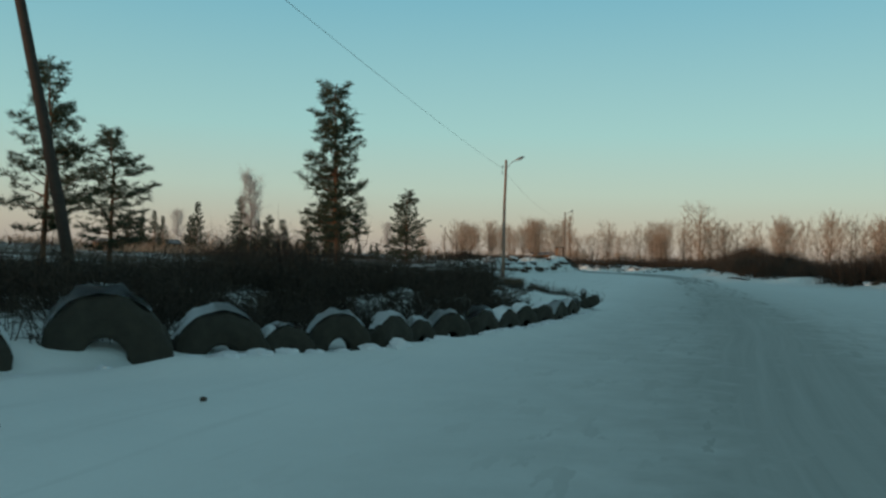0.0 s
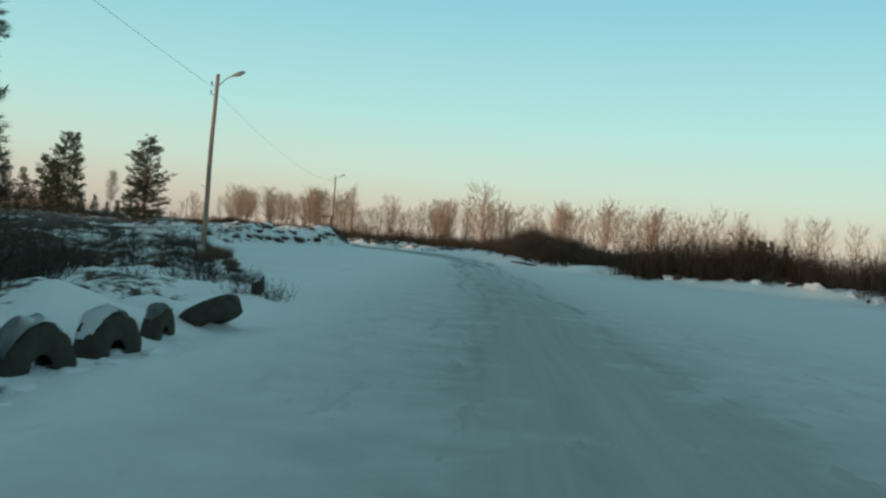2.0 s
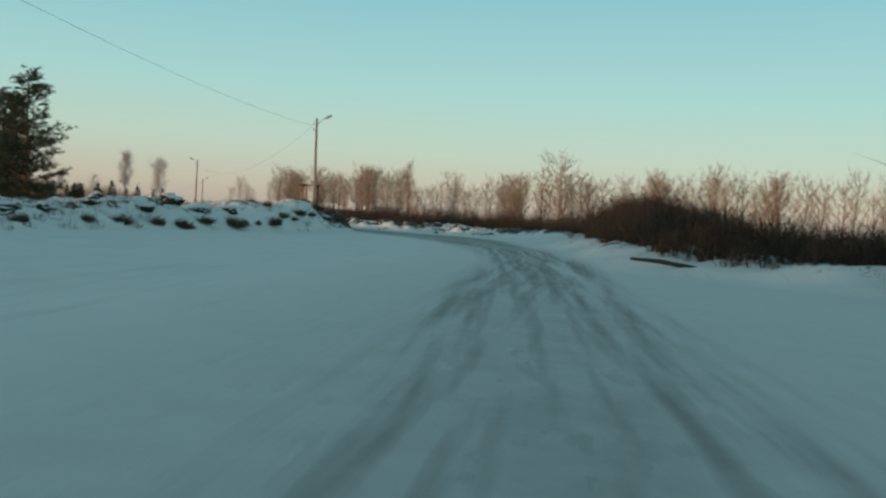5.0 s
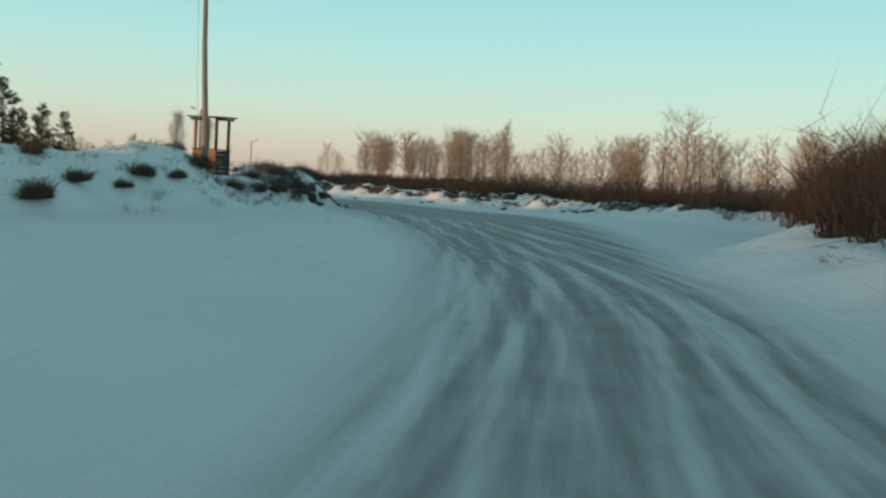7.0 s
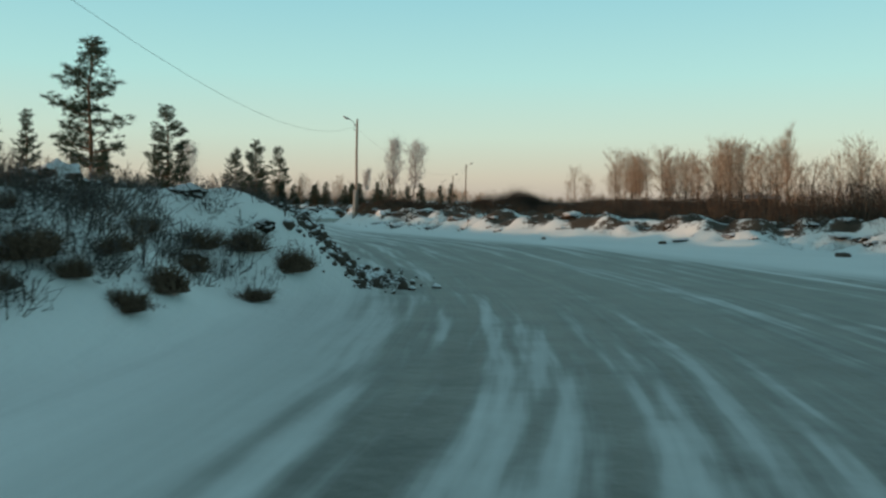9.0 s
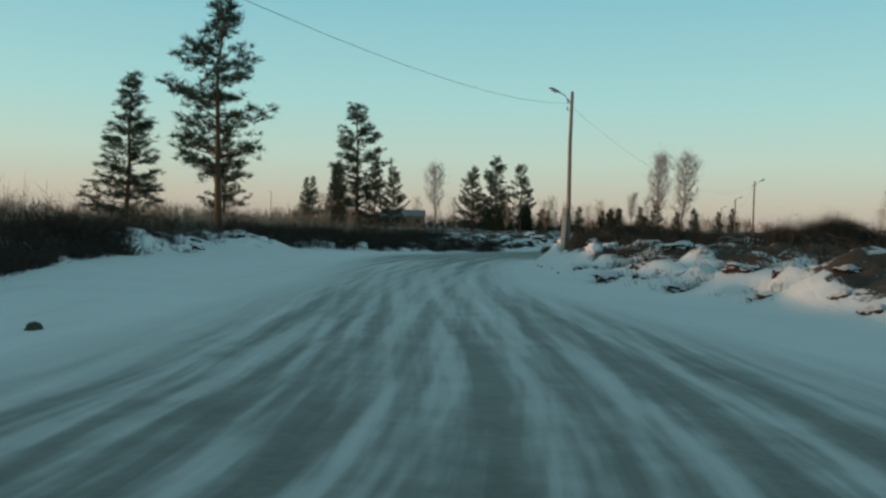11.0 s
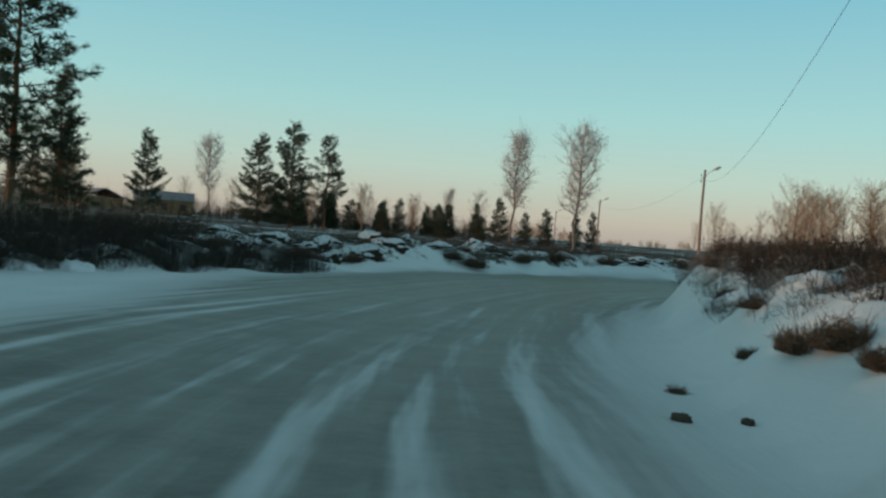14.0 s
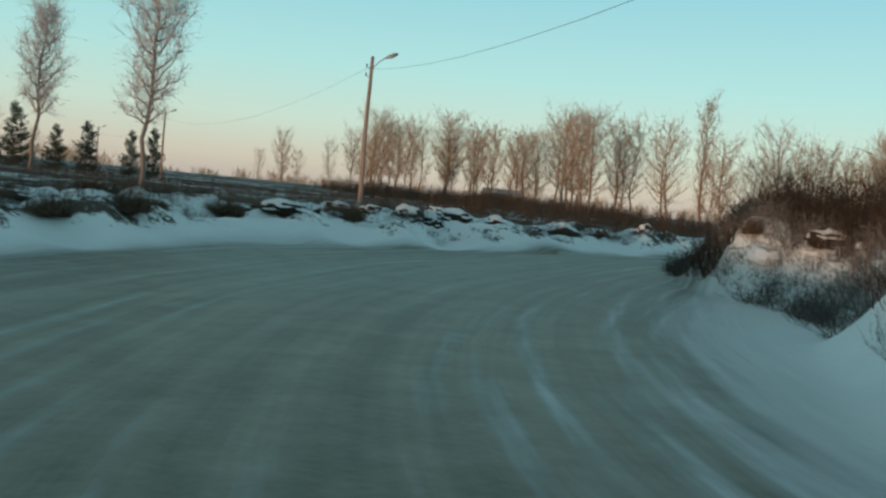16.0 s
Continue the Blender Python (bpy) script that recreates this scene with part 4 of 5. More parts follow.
def out_from(line, y, dist):
    """The point that lies dist metres outside an edge line at that y (first crossing)."""
    pts = np.asarray(line, float)
    for a, b in zip(pts, pts[1:]):
        if min(a[1], b[1]) <= y <= max(a[1], b[1]) and a[1] != b[1]:
            u = (y - a[1]) / (b[1] - a[1])
            d = (b[:2] - a[:2]) / np.hypot(*(b[:2] - a[:2]))
            side = np.array([-d[1], d[0]]) * (1 if line is LEFT else -1)
            return a[:2] + u * (b[:2] - a[:2]) + side * dist
    return pts[0, :2]


for y in np.arange(160, 204, 0.8):
    p = out_from(LEFT, float(y), RNG.uniform(3.0, 7.0))
    set_down(MOUNDS, mound_used, p[0], p[1], RNG.uniform(0.9, 2.3), RNG.uniform(1.0, 2.1), 0.05)
for y in [*np.arange(16, 50, 2.2), *np.arange(62, 76, 2.6)]:
    p = out_from(LEFT, float(y), RNG.uniform(2.2, 5.5))
    set_down(MOUNDS, mound_used, p[0], p[1], RNG.uniform(0.6, 1.7), RNG.uniform(0.7, 1.6), 0.05)
for y in np.arange(140, 188, 2.6):
    p = out_from(RIGHT, float(y), RNG.uniform(1.6, 4.4))
    set_down(MOUNDS, mound_used, p[0], p[1], RNG.uniform(0.5, 1.3), RNG.uniform(0.5, 1.2), 0.08)
for y in np.arange(88, 120, 0.5):
    p = out_from(RIGHT, float(y), RNG.uniform(0.8, 5.0))
    set_down(MOUNDS, mound_used, p[0], p[1], RNG.uniform(0.3, 1.2), RNG.uniform(0.3, 0.8), 0.05)
for y in np.arange(-63, -46, 2.4):
    p = out_from(LEFT, float(y), RNG.uniform(1.4, 6.5))
    set_down(MOUNDS, mound_used, p[0], p[1], RNG.uniform(0.8, 1.8), RNG.uniform(0.9, 1.7), 0.05)
for y in np.arange(118, 150, 2.4):
    p = out_from(LEFT, float(y), RNG.uniform(1.5, 5.0))
    set_down(MOUNDS, mound_used, p[0], p[1], RNG.uniform(0.6, 1.6), RNG.uniform(0.6, 1.2), 0.05)

for y in np.arange(60, 73, 0.6):
    p = out_from(LEFT, float(y), RNG.uniform(1.2, 3.6))
    set_down(MOUNDS, mound_used, p[0], p[1], RNG.uniform(0.3, 0.7), RNG.uniform(0.3, 0.7), 0.05)

CLODS = [tri_object("frozen_clod", *lump_arrays(i + 11, 3, 0.34, 0.6), M_CLOD) for i in range(4)]
for ob in CLODS:
    tagged(ob, "lump of dark frozen earth lying on the snow", "clod", "clods on the snow")
clod_used = [False] * 4
for x, y, size in [(20.2, 84.9, .34), (19.6, 85.2, .16), (15.1, 89.4, .24), (16.9, 87.6, .3), (20.6, 82.0, .3), (11.9, 96.1, .3), (20.2, 83.2, .16), (21.6, 82.5, .14), (21.7, 83.0, .1), (1.7, 134.6, .2), (2.3, 134.9, .14),
                   (5.2, 129.2, .1), (8.9, 120.6, .08), (7.6, 122.4, .1), (6.9, 123.6, .09), (-5.6, -63.4, .1), (-4.2, -61.6, .09),
                   (30.2, 99.0, .4), (36.2, 92.0, .45), (24.6, 102.2, .3), (2.9, 148.0, .35), (10.3, 118.0, .09)]:
    set_down(CLODS, clod_used, x, y, size, size, -0.02)



def bush_arrays(seed):
    """A dense rounded tuft of dry twigs one metre wide."""
    g = np.random.default_rng(seed)
    n = 620
    a, up = g.uniform(0, 6.283, n), g.uniform(0.1, 1.0, n)
    flat = np.sqrt(1 - up ** 2)
    d = np.c_[np.cos(a) * flat, np.sin(a) * flat, up * 1.3 + 0.15] + g.normal(0, 0.25, (n, 3)) * np.array([1, 1, 0.5])
    lobe = 0.8 + 0.35 * np.sin(a * 3 + seed) * flat
    start = np.c_[np.cos(a * 1.7), np.sin(a * 1.7), 0 * a] * (0.30 * np.sqrt(g.random(n)))[:, None]
    end = start + d * (0.34 * lobe * g.uniform(0.5, 1.2, n))[:, None]
    pieces = [blades(start, end, 0.008)]
    for _ in range(4):
        b = start + (end - start) * g.uniform(0.3, 0.95, n)[:, None]
        e = b + (d * 0.4 + g.normal(0, 0.55, d.shape)) * g.uniform(0.06, 0.18, n)[:, None]
        pieces.append(blades(b, e, 0.006))
    v, t = joined(*pieces)
    v[:, 2] = np.maximum(v[:, 2], -0.02)
    return v, t


BUSHES = [tri_object("dry_bush", *bush_arrays(i + 61), M_DRYBUSH) for i in range(5)]
for ob in BUSHES:
    tagged(ob, "rounded tuft of dry brown twigs in the snow", "bush", "dry bushes")
bush_used = [False] * 5
HILLOCK_BUSHES = [(22.3, 62.0, 1.0), (22.7, 64.4, 1.2), (23.1, 67.5, .9), (22.6, 63.6, .3), (23.8, 69.3, .8), (22.2, 67.0, .8), (22.5, 67.9, .4), (21.8, 63.3, .7), (23.3, 68.8, .8), (24.1, 72.7, .8),
                  (21.7, 60.8, .5), (23.9, 68.2, .55), (23.4, 67.9, .55), (23.5, 72.2, .85), (23.1, 71.2, .8), (23.3, 66.9, .45), 
                  (22.9, 70.1, .7), (23.4, 70.6, .6), (24.0, 71.4, .6)]
BANK_BUSHES = [(20.2, 57.1, .8), (19.3, 56.0, 1.1), (21.6, 60.6, .9), (17.5, 51.7, 1.3), (20.6, 58.6, 1.2), (15.5, 49.6, .8), (16.4, 50.5, .6), (18.9, 55.2, .7), (12.2, 43.4, 1.2), (14.9, 48.3, 1.3), (13.2, 46.6, 1.2),
               (18.0, 53.4, 1.1), (16.9, 52.8, .8), (11.0, 41.2, 1.0), (9.6, 37.4, 1.1), (8.6, 34.0, .9), (7.2, 28.0, 1.0), (6.0, 22.5, .9), (4.4, 17.0, 1.0), (19.6, 59.4, .8)]
MOUND_BUSHES = [(7.3, 127.8, 1.0), (8.0, 125.9, .9), (5.9, 130.8, .9), (5.1, 131.7, .7), (3.9, 132.6, .6), (8.6, 127.4, .9), (3.5, 132.1, .75), (2.2, 147.6, .7), (1.2, 157.7, .6), (1.6, 156.4, .9), (2.0, 152.4, .9), (2.4, 138.4, .4), (2.6, 141.8, .6),
                (13.4, 187.1, 1.1), (10.3, 178.3, .9), (9.9, 174.2, .8), (6.7, 130.4, .8), (9.3, 125.2, .7),
                (2.8, 136.4, .6), (3.2, 135.9, .8), (3.4, 134.7, .55), (1.6, 136.5, .25)]
FAR_BUSHES = [(-11.1, 174.7, 1.5), (-9.3, 179.3, 1.3), (-7.6, 182.2, 1.5), (-5.1, 188.1, 1.4), (-0.3, 191.8, 1.6), (5.0, -12.6, 1.1), (4.6, -14.8, 1.2), (4.0, -18.3, 1.1), (2.6, -24.5, .6), (4.9, -20.8, .8), (4.4, -10.0, 1.1), (4.9, -24.5, .6),
              (34.9, 27.9, .9), (34.4, 29.0, 1.0), (32.8, 21.7, .8), (33.6, 24.4, .9), (36.2, 33.5, 1.0)]
for x, y, size in HILLOCK_BUSHES + BANK_BUSHES + MOUND_BUSHES + FAR_BUSHES:
    set_down(BUSHES, bush_used, x, y, size * 1.25, size * RNG.uniform(0.85, 1.15), 0.03)

for y in np.arange(-32, 8, 1.6):
    p = out_from(RIGHT, float(y), RNG.uniform(1.4, 5.0))
    size = RNG.uniform(0.6, 1.6)
    set_down(BUSHES, bush_used, p[0], p[1], size, size * 0.8, 0.03)
for y in np.arange(157, 201, 2.0):
    p = out_from(LEFT, float(y), RNG.uniform(2.6, 5.5))
    size = RNG.uniform(1.1, 2.0)
    tagged(set_down(BUSHES, bush_used, p[0], p[1], size, size * 0.6, 0.03), "broad low tussock of dead brown grass on the far bank")

# the heap of broken frozen earth at the tip of the bank
g_heap = np.random.default_rng(55)
pieces = []
LUMPS = [lump_arrays(100 + i, 1, 0.6, 0.8) for i in range(10)]
heap_u = g_heap.beta(1.5, 2.2, 5200)
heap_w = np.where(g_heap.random(5200) < 0.15, 1.1, 0.7)
heap_xy = np.c_[23.9 - 1.3 * heap_u + g_heap.normal(0, 0.62, 5200) * heap_w, 74.3 + 5.6 * heap_u + g_heap.normal(0, 0.5, 5200) * heap_w]
heap_z = land(heap_xy)[0]
for i in range(5200):
    sz = g_heap.uniform(0.016, 0.05) + 0.14 * g_heap.random() ** 8
    vs, ts = LUMPS[i % 10]
    turn = np.array(Euler(g_heap.uniform(0, 6.283, 3)).to_matrix())
    pieces.append((vs @ turn.T * sz * 1.6 + np.array([*heap_xy[i], heap_z[i] + 0.04 * g_heap.random()]), ts))
tagged(tri_object("earth_heap", *joined(*pieces), M_MIXED), "heap of broken dark frozen earth beside the track", "earth heap", kind="stuff")


# ---- lamp poles and wires ----
def lamp_pole(x, y, top, arm_turn, stub=1.3, lean=(0, 0)):
    """A weathered wooden pole on a concrete footing with a bracket and a street lamp."""
    z = height(x, y) - 0.25
    h = top - z
    root = new("lamp_pole")
    bm = bmesh.new()
    n = 7
    pipe(bm, [(0.02 * math.sin(k * 1.3), 0.015 * math.cos(k * 2.1), h * k / (n - 1)) for k in range(n)], [0.125 - 0.045 * k / (n - 1) for k in range(n)], 12)
    part("shaft", bm, M_WOODPOLE, root, smooth=True)
    if stub:
        bm = bmesh.new()
        box(bm, (0.22, 0.32, stub), pose(-0.12, -0.22, stub / 2 - 0.17, 1.5, 2.0, 10), 0.015)
        part("concrete_footing", bm, M_CONCRETE, root, "grey concrete footing post")
        for zz in (0.3 * stub, 0.8 * stub):
            bm = bmesh.new()
            ring = [(-0.08 + 0.24 * math.cos(k * 0.5236), -0.10 + 0.30 * math.sin(k * 0.5236), zz + 0.03 * math.sin(k)) for k in range(13)]
            pipe(bm, ring, [0.016] * 13, 5)
            part("wire_tie", bm, M_DARKSTEEL, root, "dark twisted wire tie")
    bm = bmesh.new()
    pipe(bm, [(0.04, 0, -0.25), (0.18, 0, -0.05), (0.36, 0, 0.14), (0.55, 0, 0.28), (0.66, 0, 0.34)], [0.024] * 5, 7)
    arm_mesh = part("bracket", bm, M_STEEL, root, "thin steel bracket")
    arm_mesh.matrix_basis = pose(0, 0, h - 0.35, 0, 0, arm_turn)
    bm = bmesh.new()
    bmesh.ops.create_uvsphere(bm, u_segments=14, v_segments=8, radius=0.5)
    for v in bm.verts:
        taper = 0.75 + 0.35 * v.co.x
        v.co = Vector((v.co.x * 0.72, v.co.y * 0.27 * taper, max(v.co.z, -0.22) * 0.26 * taper))
    bmesh.ops.transform(bm, matrix=pose(0.90, 0, 0.44, 0, -24, 0), verts=bm.verts)
    head = part("lamp_head", bm, M_STEEL, root, "grey cobra street lamp head", True)
    head.matrix_basis = arm_mesh.matrix_basis.copy()
    bm = bmesh.new()
    bmesh.ops.create_uvsphere(bm, u_segments=12, v_segments=6, radius=0.5)
    bmesh.ops.scale(bm, vec=(0.42, 0.20, 0.12), verts=bm.verts)
    bmesh.ops.transform(bm, matrix=pose(0.95, 0, 0.42, 0, -24, 0), verts=bm.verts)
    part("lamp_glass", bm, M_GLASS, head, "milky lamp glass", True)
    for zz in (0.55, 0.95):
        bm = bmesh.new()
        pipe(bm, [(-0.05, 0, h - zz), (-0.20, 0, h - zz), (-0.22, 0, h - zz + 0.05), (-0.22, 0, h - zz + 0.18)], [0.014, 0.014, 0.03, 0.035], 6)
        part("insulator", bm, M_DARKSTEEL, root, "small insulator on a hook")
    root.matrix_basis = pose(x, y, z, lean[0], lean[1], 0)
    return tagged(root, "weathered wooden lamp pole with a grey street lamp on a bracket", "lamp pole", "lamp poles")


POLES = [(-12.4, -85.4, 8.2, 0), (4.0, -12.2, 8.28, -8), (20.56, 59.95, 9.0, -10), (5.07, 131.1, 8.76, 190), (0.66, 196.7, 8.0, -15), (-14.2, 252.8, 8.27, -15), (-30, 308, 8.4, -15)]
for x, y, top, turn in POLES:
    lamp_pole(x, y, top, turn, 2.55 if top == 8.76 else 0.9, (0, -1.9) if top == 9.0 else (0, 0))
tagged(lamp_pole(-158, 290, 11.0, 170, 0), "slender lamp pole far across the field")


def wire(a, b, sag):
    bm = bmesh.new()
    pts = []
    for k in range(17):
        u = k / 16
        pts.append(Vector(a).lerp(Vector(b), u) - Vector((0, 0, 4 * sag * u * (1 - u))))
    pipe(bm, pts, [0.006] * 17, 5)
    return tagged(part("overhead_wire", bm, M_DARKSTEEL), "thin dark overhead wire strung between lamp poles", "wire", "overhead wires")


HEADS = [(x - 0.28 if top == 9.0 else x, y, top) for x, y, top, _ in POLES]
for a, b, sag in zip(HEADS, HEADS[1:], (0.4, 1.0, 2.6, 2.3, 1.6, 1.6)):
    wire((a[0] - 0.22, a[1], a[2] - 0.6), (b[0] - 0.22, b[1], b[2] - 0.6), sag)

# the leaning pole behind the tyres
bm = bmesh.new()
pipe(bm, [(0.06, 0, -0.3), (-0.4, 0, 2), (-0.85, 0.02, 4), (-1.3, 0, 6), (-1.9, 0, 8.6)], [0.125, 0.115, 0.105, 0.10, 0.09], 10)
leaning = part("leaning_pole", bm, M_DARK_OR_SHADED_PLANK, smooth=True)
leaning.matrix_basis = pose(-8.3, -54.2, height(-8.3, -54.2))
tagged(leaning, "dark leaning wooden pole behind the tyres", "pole")


# ---- the marshal's booth ----
def booth(x, y, z, turn):
    root = new("wooden_booth")
    half = 0.48
    for sx in (-1, 1):
        for sy in (-1, 1):
            bm = bmesh.new()
            box(bm, (0.10, 0.10, 2.40), pose(sx * half, sy * half, 1.18), 0.008)
            # posts on the side away from the sun get its shade as colour
            part("post", bm, M_DARK_OR_SHADED_PLANK if sx > 0 else M_PLANK, root)
    # the +x parapet is painted dark to stand for its shaded side
    for name, m, size, material in (("parapet", (0, -half - 0.065, 0), 0, M_PLANK), ("parapet", (half + 0.065, 0, 0), 90, M_DARK_OR_SHADED_PLANK), ("parapet", (-half - 0.065, 0, 0), 90, M_PLANK)):
        panel = None
        for k in range(6):
            bm = bmesh.new()
            box(bm, (1.05, 0.025, 0.155), pose(0, 0, 0.16 + 0.165 * k), 0.004)
            if panel is None:
                panel = part("parapet", bm, material, root, "boarded parapet")
                panel.matrix_basis = pose(*m, 0, 0, size)
            else:
                part("board", bm, material, panel)
        bm = bmesh.new()
        box(bm, (1.12, 0.10, 0.05), pose(0, 0, 1.105), 0.006)
        part("rail", bm, M_DARK_OR_SHADED_PLANK, panel)
    bm = bmesh.new()
    box(bm, (1.50, 1.42, 0.06), pose(0, 0, 2.43, 3, 0, 0), 0.01)
    for v in bm.verts:
        v.co.z += 0.10 * (1 - min(1, math.hypot(v.co.x, v.co.y) / 1.1))
    roof = part("roof", bm, M_DARK_OR_SHADED_PLANK, root, "thin dark sheet roof")
    for sx in (-0.6, 0.6):
        bm = bmesh.new()
        box(bm, (0.06, 1.34, 0.09), pose(sx, 0, 2.345, 3, 0, 0), 0.006)
        part("rafter", bm, M_DARK_OR_SHADED_PLANK, roof)
    bm = bmesh.new()
    box(bm, (1.05, 1.05, 0.08), pose(0, 0, 0.02), 0.006)
    part("floor_boards", bm, M_DARK_OR_SHADED_PLANK, root)
    root.matrix_basis = pose(x, y, z, 0, 0, turn)
    return tagged(root, "small open wooden booth with ochre boarded parapet and flat dark roof", "booth")


booth(20.22, 62.75, 1.34, -19.5)


# ---- tyres ----
def tyre(seed):
    """A worn truck tyre of one metre radius, axis along y, with a cap of snow."""
    g = np.random.default_rng(seed)
    prof = [(-.30, .33), (-.36, .40), (-.42, .66), (-.41, .86), (-.35, .95), (-.29, .985), (-.10, 1.0), (.10, 1.0), (.29, .985), (.35, .95), (.41, .86), (.42, .66), (.36, .40), (.30, .33),
            (.24, .44), (.32, .68), (.28, .88), (0, .93), (-.28, .88), (-.32, .68), (-.24, .44)]
    seg = 40
    bm = bmesh.new()
    rings = []
    for k in range(seg):
        a = 2 * math.pi * k / seg
        ring = []
        for j, (w, r) in enumerate(prof):
            if 4 <= j <= 9:
                lug = (k + (2 if j > 6 else 0)) % 4 < 2
                r = r + (0.022 if lug else -0.022)
            r *= 1 + 0.022 * math.sin(a * 3 + seed) + 0.03 * noise.noise((math.cos(a) * 2, math.sin(a) * 2, seed + w))
            ring.append(bm.verts.new((r * math.cos(a), w, r * math.sin(a))))
        rings.append(ring)
    n = len(prof)
    for k in range(seg):
        lo, hi = rings[k], rings[(k + 1) % seg]
        for j in range(n):
            bm.faces.new((lo[j], lo[(j + 1) % n], hi[(j + 1) % n], hi[j]))
    bmesh.ops.recalc_face_normals(bm, faces=bm.faces)
    root = new("truck_tyre")
    part("casing", bm, M_RUBBER, root)
    bm = bmesh.new()
    rows = []
    span = range(15)
    for k in span:
        a = radians(30 + 112 * k / 14 + seed * 6)
        edge = math.sin(math.pi * k / 14)
        row = []
        for j in range(7):
            v = -1 + j / 3
            thick = 0.17 * edge * (1 - 0.7 * v * v) * (0.85 + 0.9 * noise.noise((k * .6, j * .7, seed * 3.3)))
            row.append(bm.verts.new(((1.0 + thick) * math.cos(a), v * 0.40 * (0.55 + 0.45 * edge + 0.25 * noise.noise((k * .8, 4.1, seed * 2.7))) + 0.05, (1.0 + thick) * math.sin(a))))
        rows.append(row)
    for lo, hi in zip(rows, rows[1:]):
        for j in range(6):
            bm.faces.new((lo[j], lo[j + 1], hi[j + 1], hi[j]))
    bmesh.ops.solidify(bm, geom=bm.faces[:], thickness=0.05)
    bmesh.ops.recalc_face_normals(bm, faces=bm.faces)
    part("snow_cap", bm, M_SNOW, root, "cap of snow on the tread", True)
    bm = bmesh.new()
    bmesh.ops.create_icosphere(bm, subdivisions=3, radius=0.5)
    for v in bm.verts:
        bump = 1 + 0.25 * noise.noise(v.co * 3 + Vector((seed * 5, 0, 0)))
        v.co = Vector((v.co.x * 1.05 * bump + 0.12, v.co.y * 0.75, v.co.z * 0.5 * bump - 0.22))
    part("snow_fill", bm, M_SNOW, root, "drifted snow filling the hub hole", True)
    return tagged(root, "worn truck tyre half buried upright in snow", "tyre", "row of tyres")


TYRE_KINDS = [tyre(i + 1) for i in range(3)]
tyre_used = [False] * 3
TYRES = [(-9.0, -61.4, .8), (-7.6, -60.2, .70), (-6.2, -58.8, .88), (-4.85, -57.85, .74), (-3.95, -57.3, .50), (-3.2, -56.4, .58), (-2.35, -55.55, .57), (-1.85, -54.65, .46), (-1.25, -53.6, .54),
         (-.5, -52.5, .55), (.15, -51.0, .50), (.7, -49.8, .51), (1.3, -48.5, .51), (1.95, -46.9, .45), (2.3, -45.35, .44), (2.85, -44.15, .45), (3.3, -42.75, .34)]
for i, (x, y, r) in enumerate(TYRES):
    j = min(i, len(TYRES) - 2)
    turn = math.degrees(math.atan2(TYRES[j + 1][1] - TYRES[j][1], TYRES[j + 1][0] - TYRES[j][0])) - 14 + RNG.normal(0, 7)
    k = i % 3
    m = pose(x, y, height(x, y) + (0.02 if r < 0.6 else -0.16) * r, 0, 0, turn) @ pose(0, 0, 0, RNG.normal(0, 7), RNG.normal(0, 10), 0) @ Matrix.Diagonal((r, r * 0.85, r, 1))
    if not tyre_used[k]:
        tyre_used[k] = True
        TYRE_KINDS[k].matrix_basis = m
    else:
        sc = TYRE_KINDS[k].scale
        copy_thing(TYRE_KINDS[k], m @ Matrix.Diagonal((1 / sc.x, 1 / sc.y, 1 / sc.z, 1)))
for x, y, z, rx, ry, rz, r in [(3.95, -41.4, .16, 62, 0, 60, .43), (5.0, -35.2, .08, 0, 0, 80, .32)]:
    sc = TYRE_KINDS[0].scale
    ob = copy_thing(TYRE_KINDS[0], pose(x, y, height(x, y) + z, rx, ry, rz) @ Matrix.Diagonal((r / sc.x, r * .85 / sc.y, r / sc.z, 1)))
    if rx > 30:
        ob["label"] = "truck tyre tipped over on the snow at the bend"
        for child in list(ob.children):
            if child.name.startswith("snow_"):
                bpy.data.objects.remove(child)


# ---- lumps of thrown-up snow ----
SNOW_LUMPS = [tri_object("snow_lump", *lump_arrays(i + 31, 3, 0.5, 0.55), M_SNOW, smooth=True) for i in range(4)]
for ob in SNOW_LUMPS:
    tagged(ob, "uneven lump of thrown-up snow", "snow lump", "snow lumps")
lump_used = [False] * 4
for (x0, y0, r0), (x1, y1, r1) in zip(TYRES, TYRES[1:]):
    long = math.hypot(x1 - x0, y1 - y0)
    for _ in range(3):
        u, far_out = RNG.random(), r0 * RNG.uniform(0.7, 1.15)
        x, y = x0 + u * (x1 - x0) + (y1 - y0) / long * far_out, y0 + u * (y1 - y0) - (x1 - x0) / long * far_out
        size = r0 * RNG.uniform(0.3, 0.9)
        set_down(SNOW_LUMPS, lump_used, x, y, size, size * 0.8, 0.02)
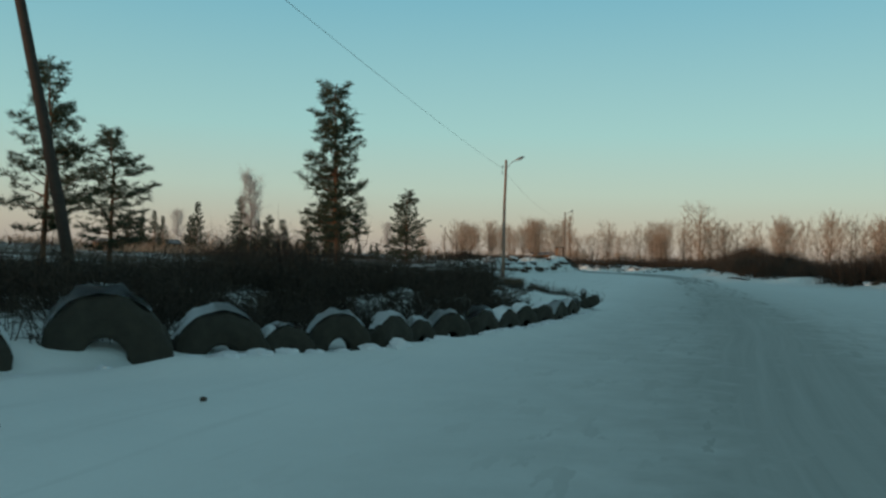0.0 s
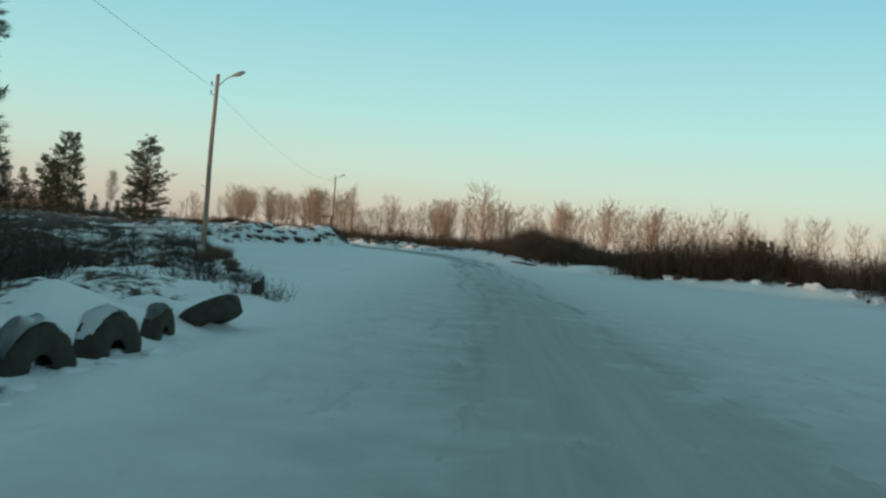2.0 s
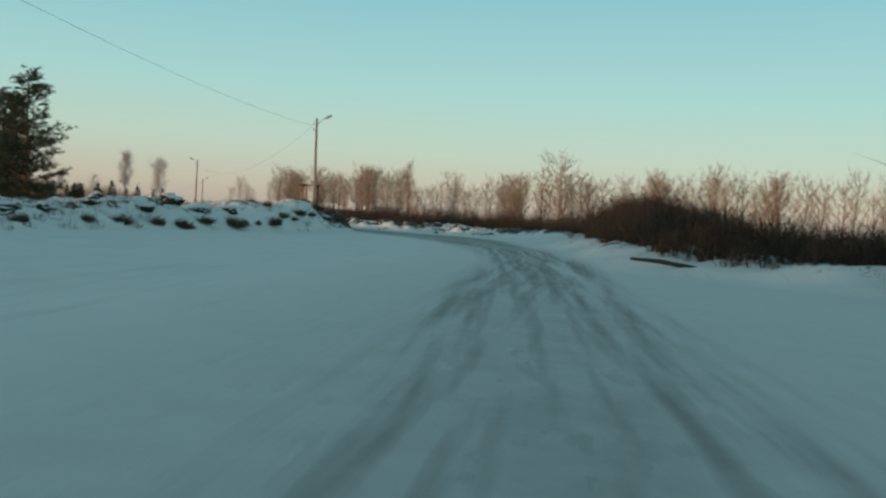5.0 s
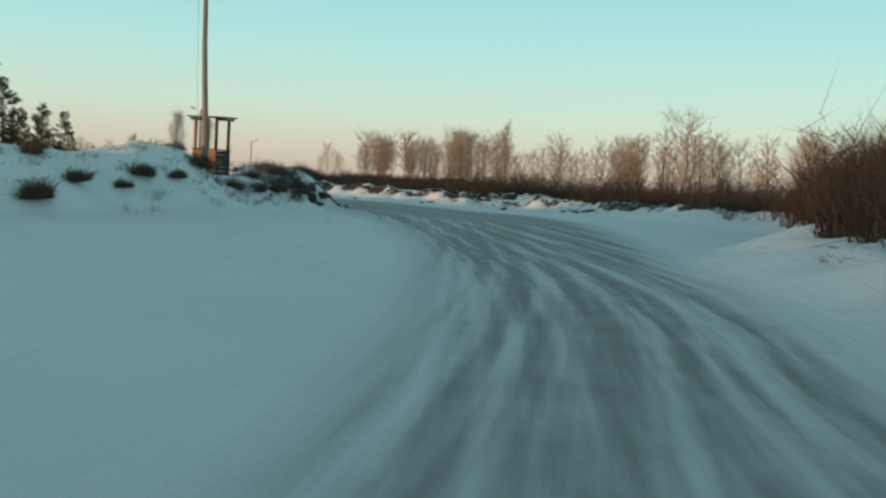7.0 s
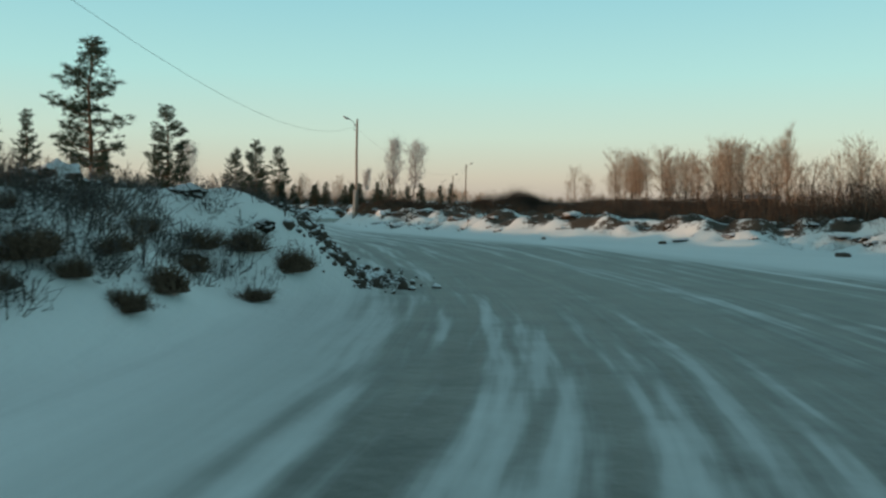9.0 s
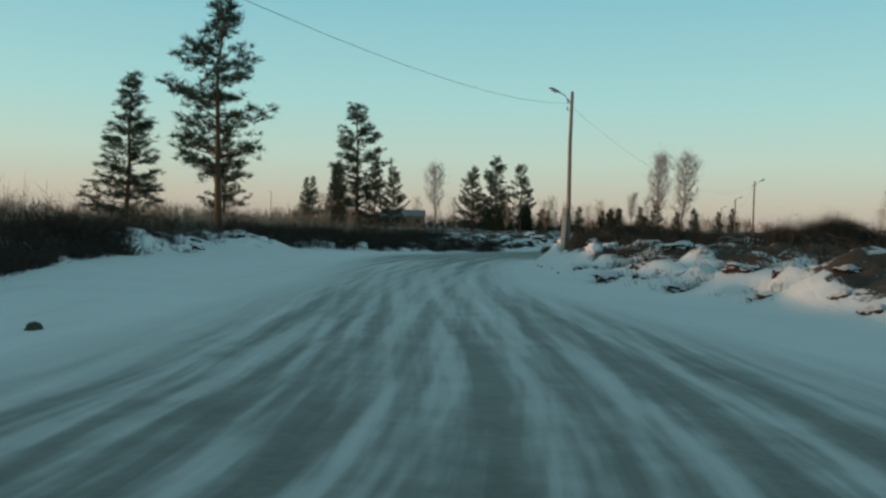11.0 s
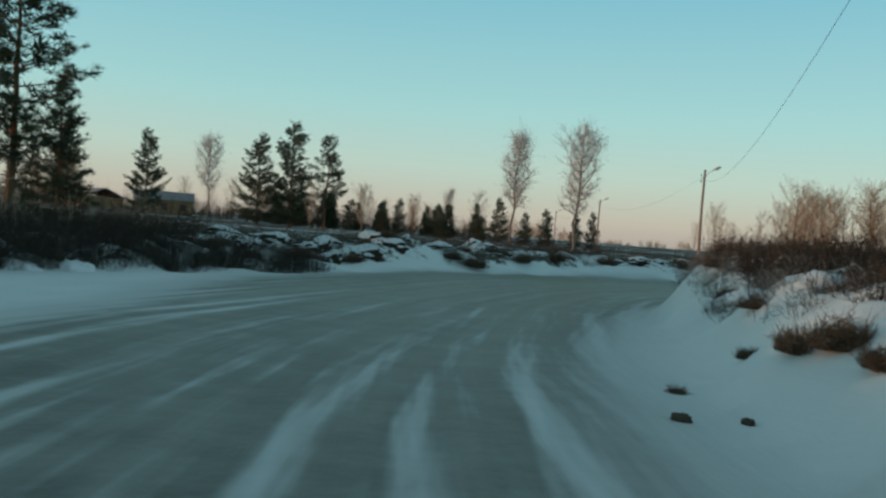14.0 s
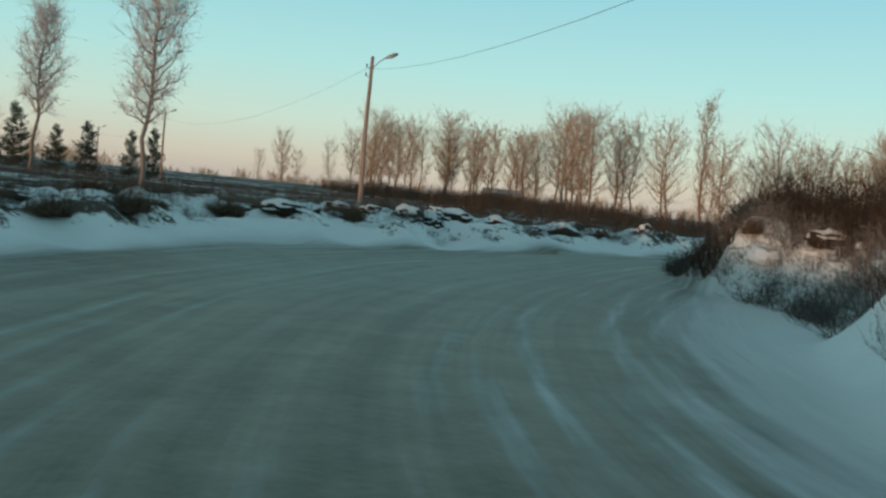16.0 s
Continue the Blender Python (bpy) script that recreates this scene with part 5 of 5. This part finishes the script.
for line, y0, y1, step, near, far_out, small, large in [(LEFT, 119, 150, 1.7, 0.7, 3.0, 0.6, 1.4), (RIGHT, 121, 134, 1.0, 1.0, 3.4, 0.4, 0.9), (RIGHT, 140, 186, 1.3, 1.0, 3.0, 0.4, 1.1),
                                                         (LEFT, 20, 50, 2.4, 0.8, 3.0, 0.5, 1.1), (RIGHT, -30, 6, 2.0, 1.0, 3.4, 0.5, 1.5)]:
    for y in np.arange(y0, y1, step):
        p = out_from(line, float(y), RNG.uniform(near, far_out))
        size = RNG.uniform(small, large)
        set_down(SNOW_LUMPS, lump_used, p[0], p[1], size, size * RNG.uniform(0.7, 1.0), 0.03)


# ---- log, far houses ----
bm = bmesh.new()
pipe(bm, [(-1.6, 0, 0.05), (-.6, .08, .12), (.5, 0, .10), (1.7, -.1, .02)], [.05, .085, .08, .04], 8)
log = part("fallen_log", bm, M_DARK_OR_SHADED_PLANK, smooth=True)
log.matrix_basis = pose(31.6, 17.9, height(31.6, 17.9) + 0.02, 0, 6, -24)
tagged(log, "dark fallen log sticking out of the snow", "log")


def house(x, y, turn, size, wall_h, label):
    root = new("house")
    lx, ly = size
    z = height(x, y) - 0.2
    bm = bmesh.new()
    box(bm, (lx, ly, wall_h), pose(0, 0, wall_h / 2), 0.02)
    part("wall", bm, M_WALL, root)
    bm = bmesh.new()
    rise = ly * 0.22
    for s in (-1, 1):
        box(bm, (lx + 0.8, ly * 0.58, 0.18), pose(0, s * ly * 0.27, wall_h + rise * 0.5 + 0.05, -s * math.degrees(math.atan2(rise, ly / 2)), 0, 0), 0.02)
    part("roof", bm, M_ROOF, root, "frosted pitched roof")
    k = max(2, int(lx / 2.6))
    for i in range(k):
        bm = bmesh.new()
        box(bm, (1.1, 0.06, 1.1), pose(-lx / 2 + (i + 0.5) * lx / k, -ly / 2 - 0.02, wall_h * 0.55), 0.01)
        win = part("window", bm, M_DARK_OR_SHADED_PLANK, root)
        bm = bmesh.new()
        box(bm, (0.95, 0.03, 0.95), pose(-lx / 2 + (i + 0.5) * lx / k, -ly / 2 - 0.05, wall_h * 0.55))
        part("pane", bm, M_PANE, win)
    root.matrix_basis = pose(x, y, z, 0, 0, turn)
    return tagged(root, label, "house")


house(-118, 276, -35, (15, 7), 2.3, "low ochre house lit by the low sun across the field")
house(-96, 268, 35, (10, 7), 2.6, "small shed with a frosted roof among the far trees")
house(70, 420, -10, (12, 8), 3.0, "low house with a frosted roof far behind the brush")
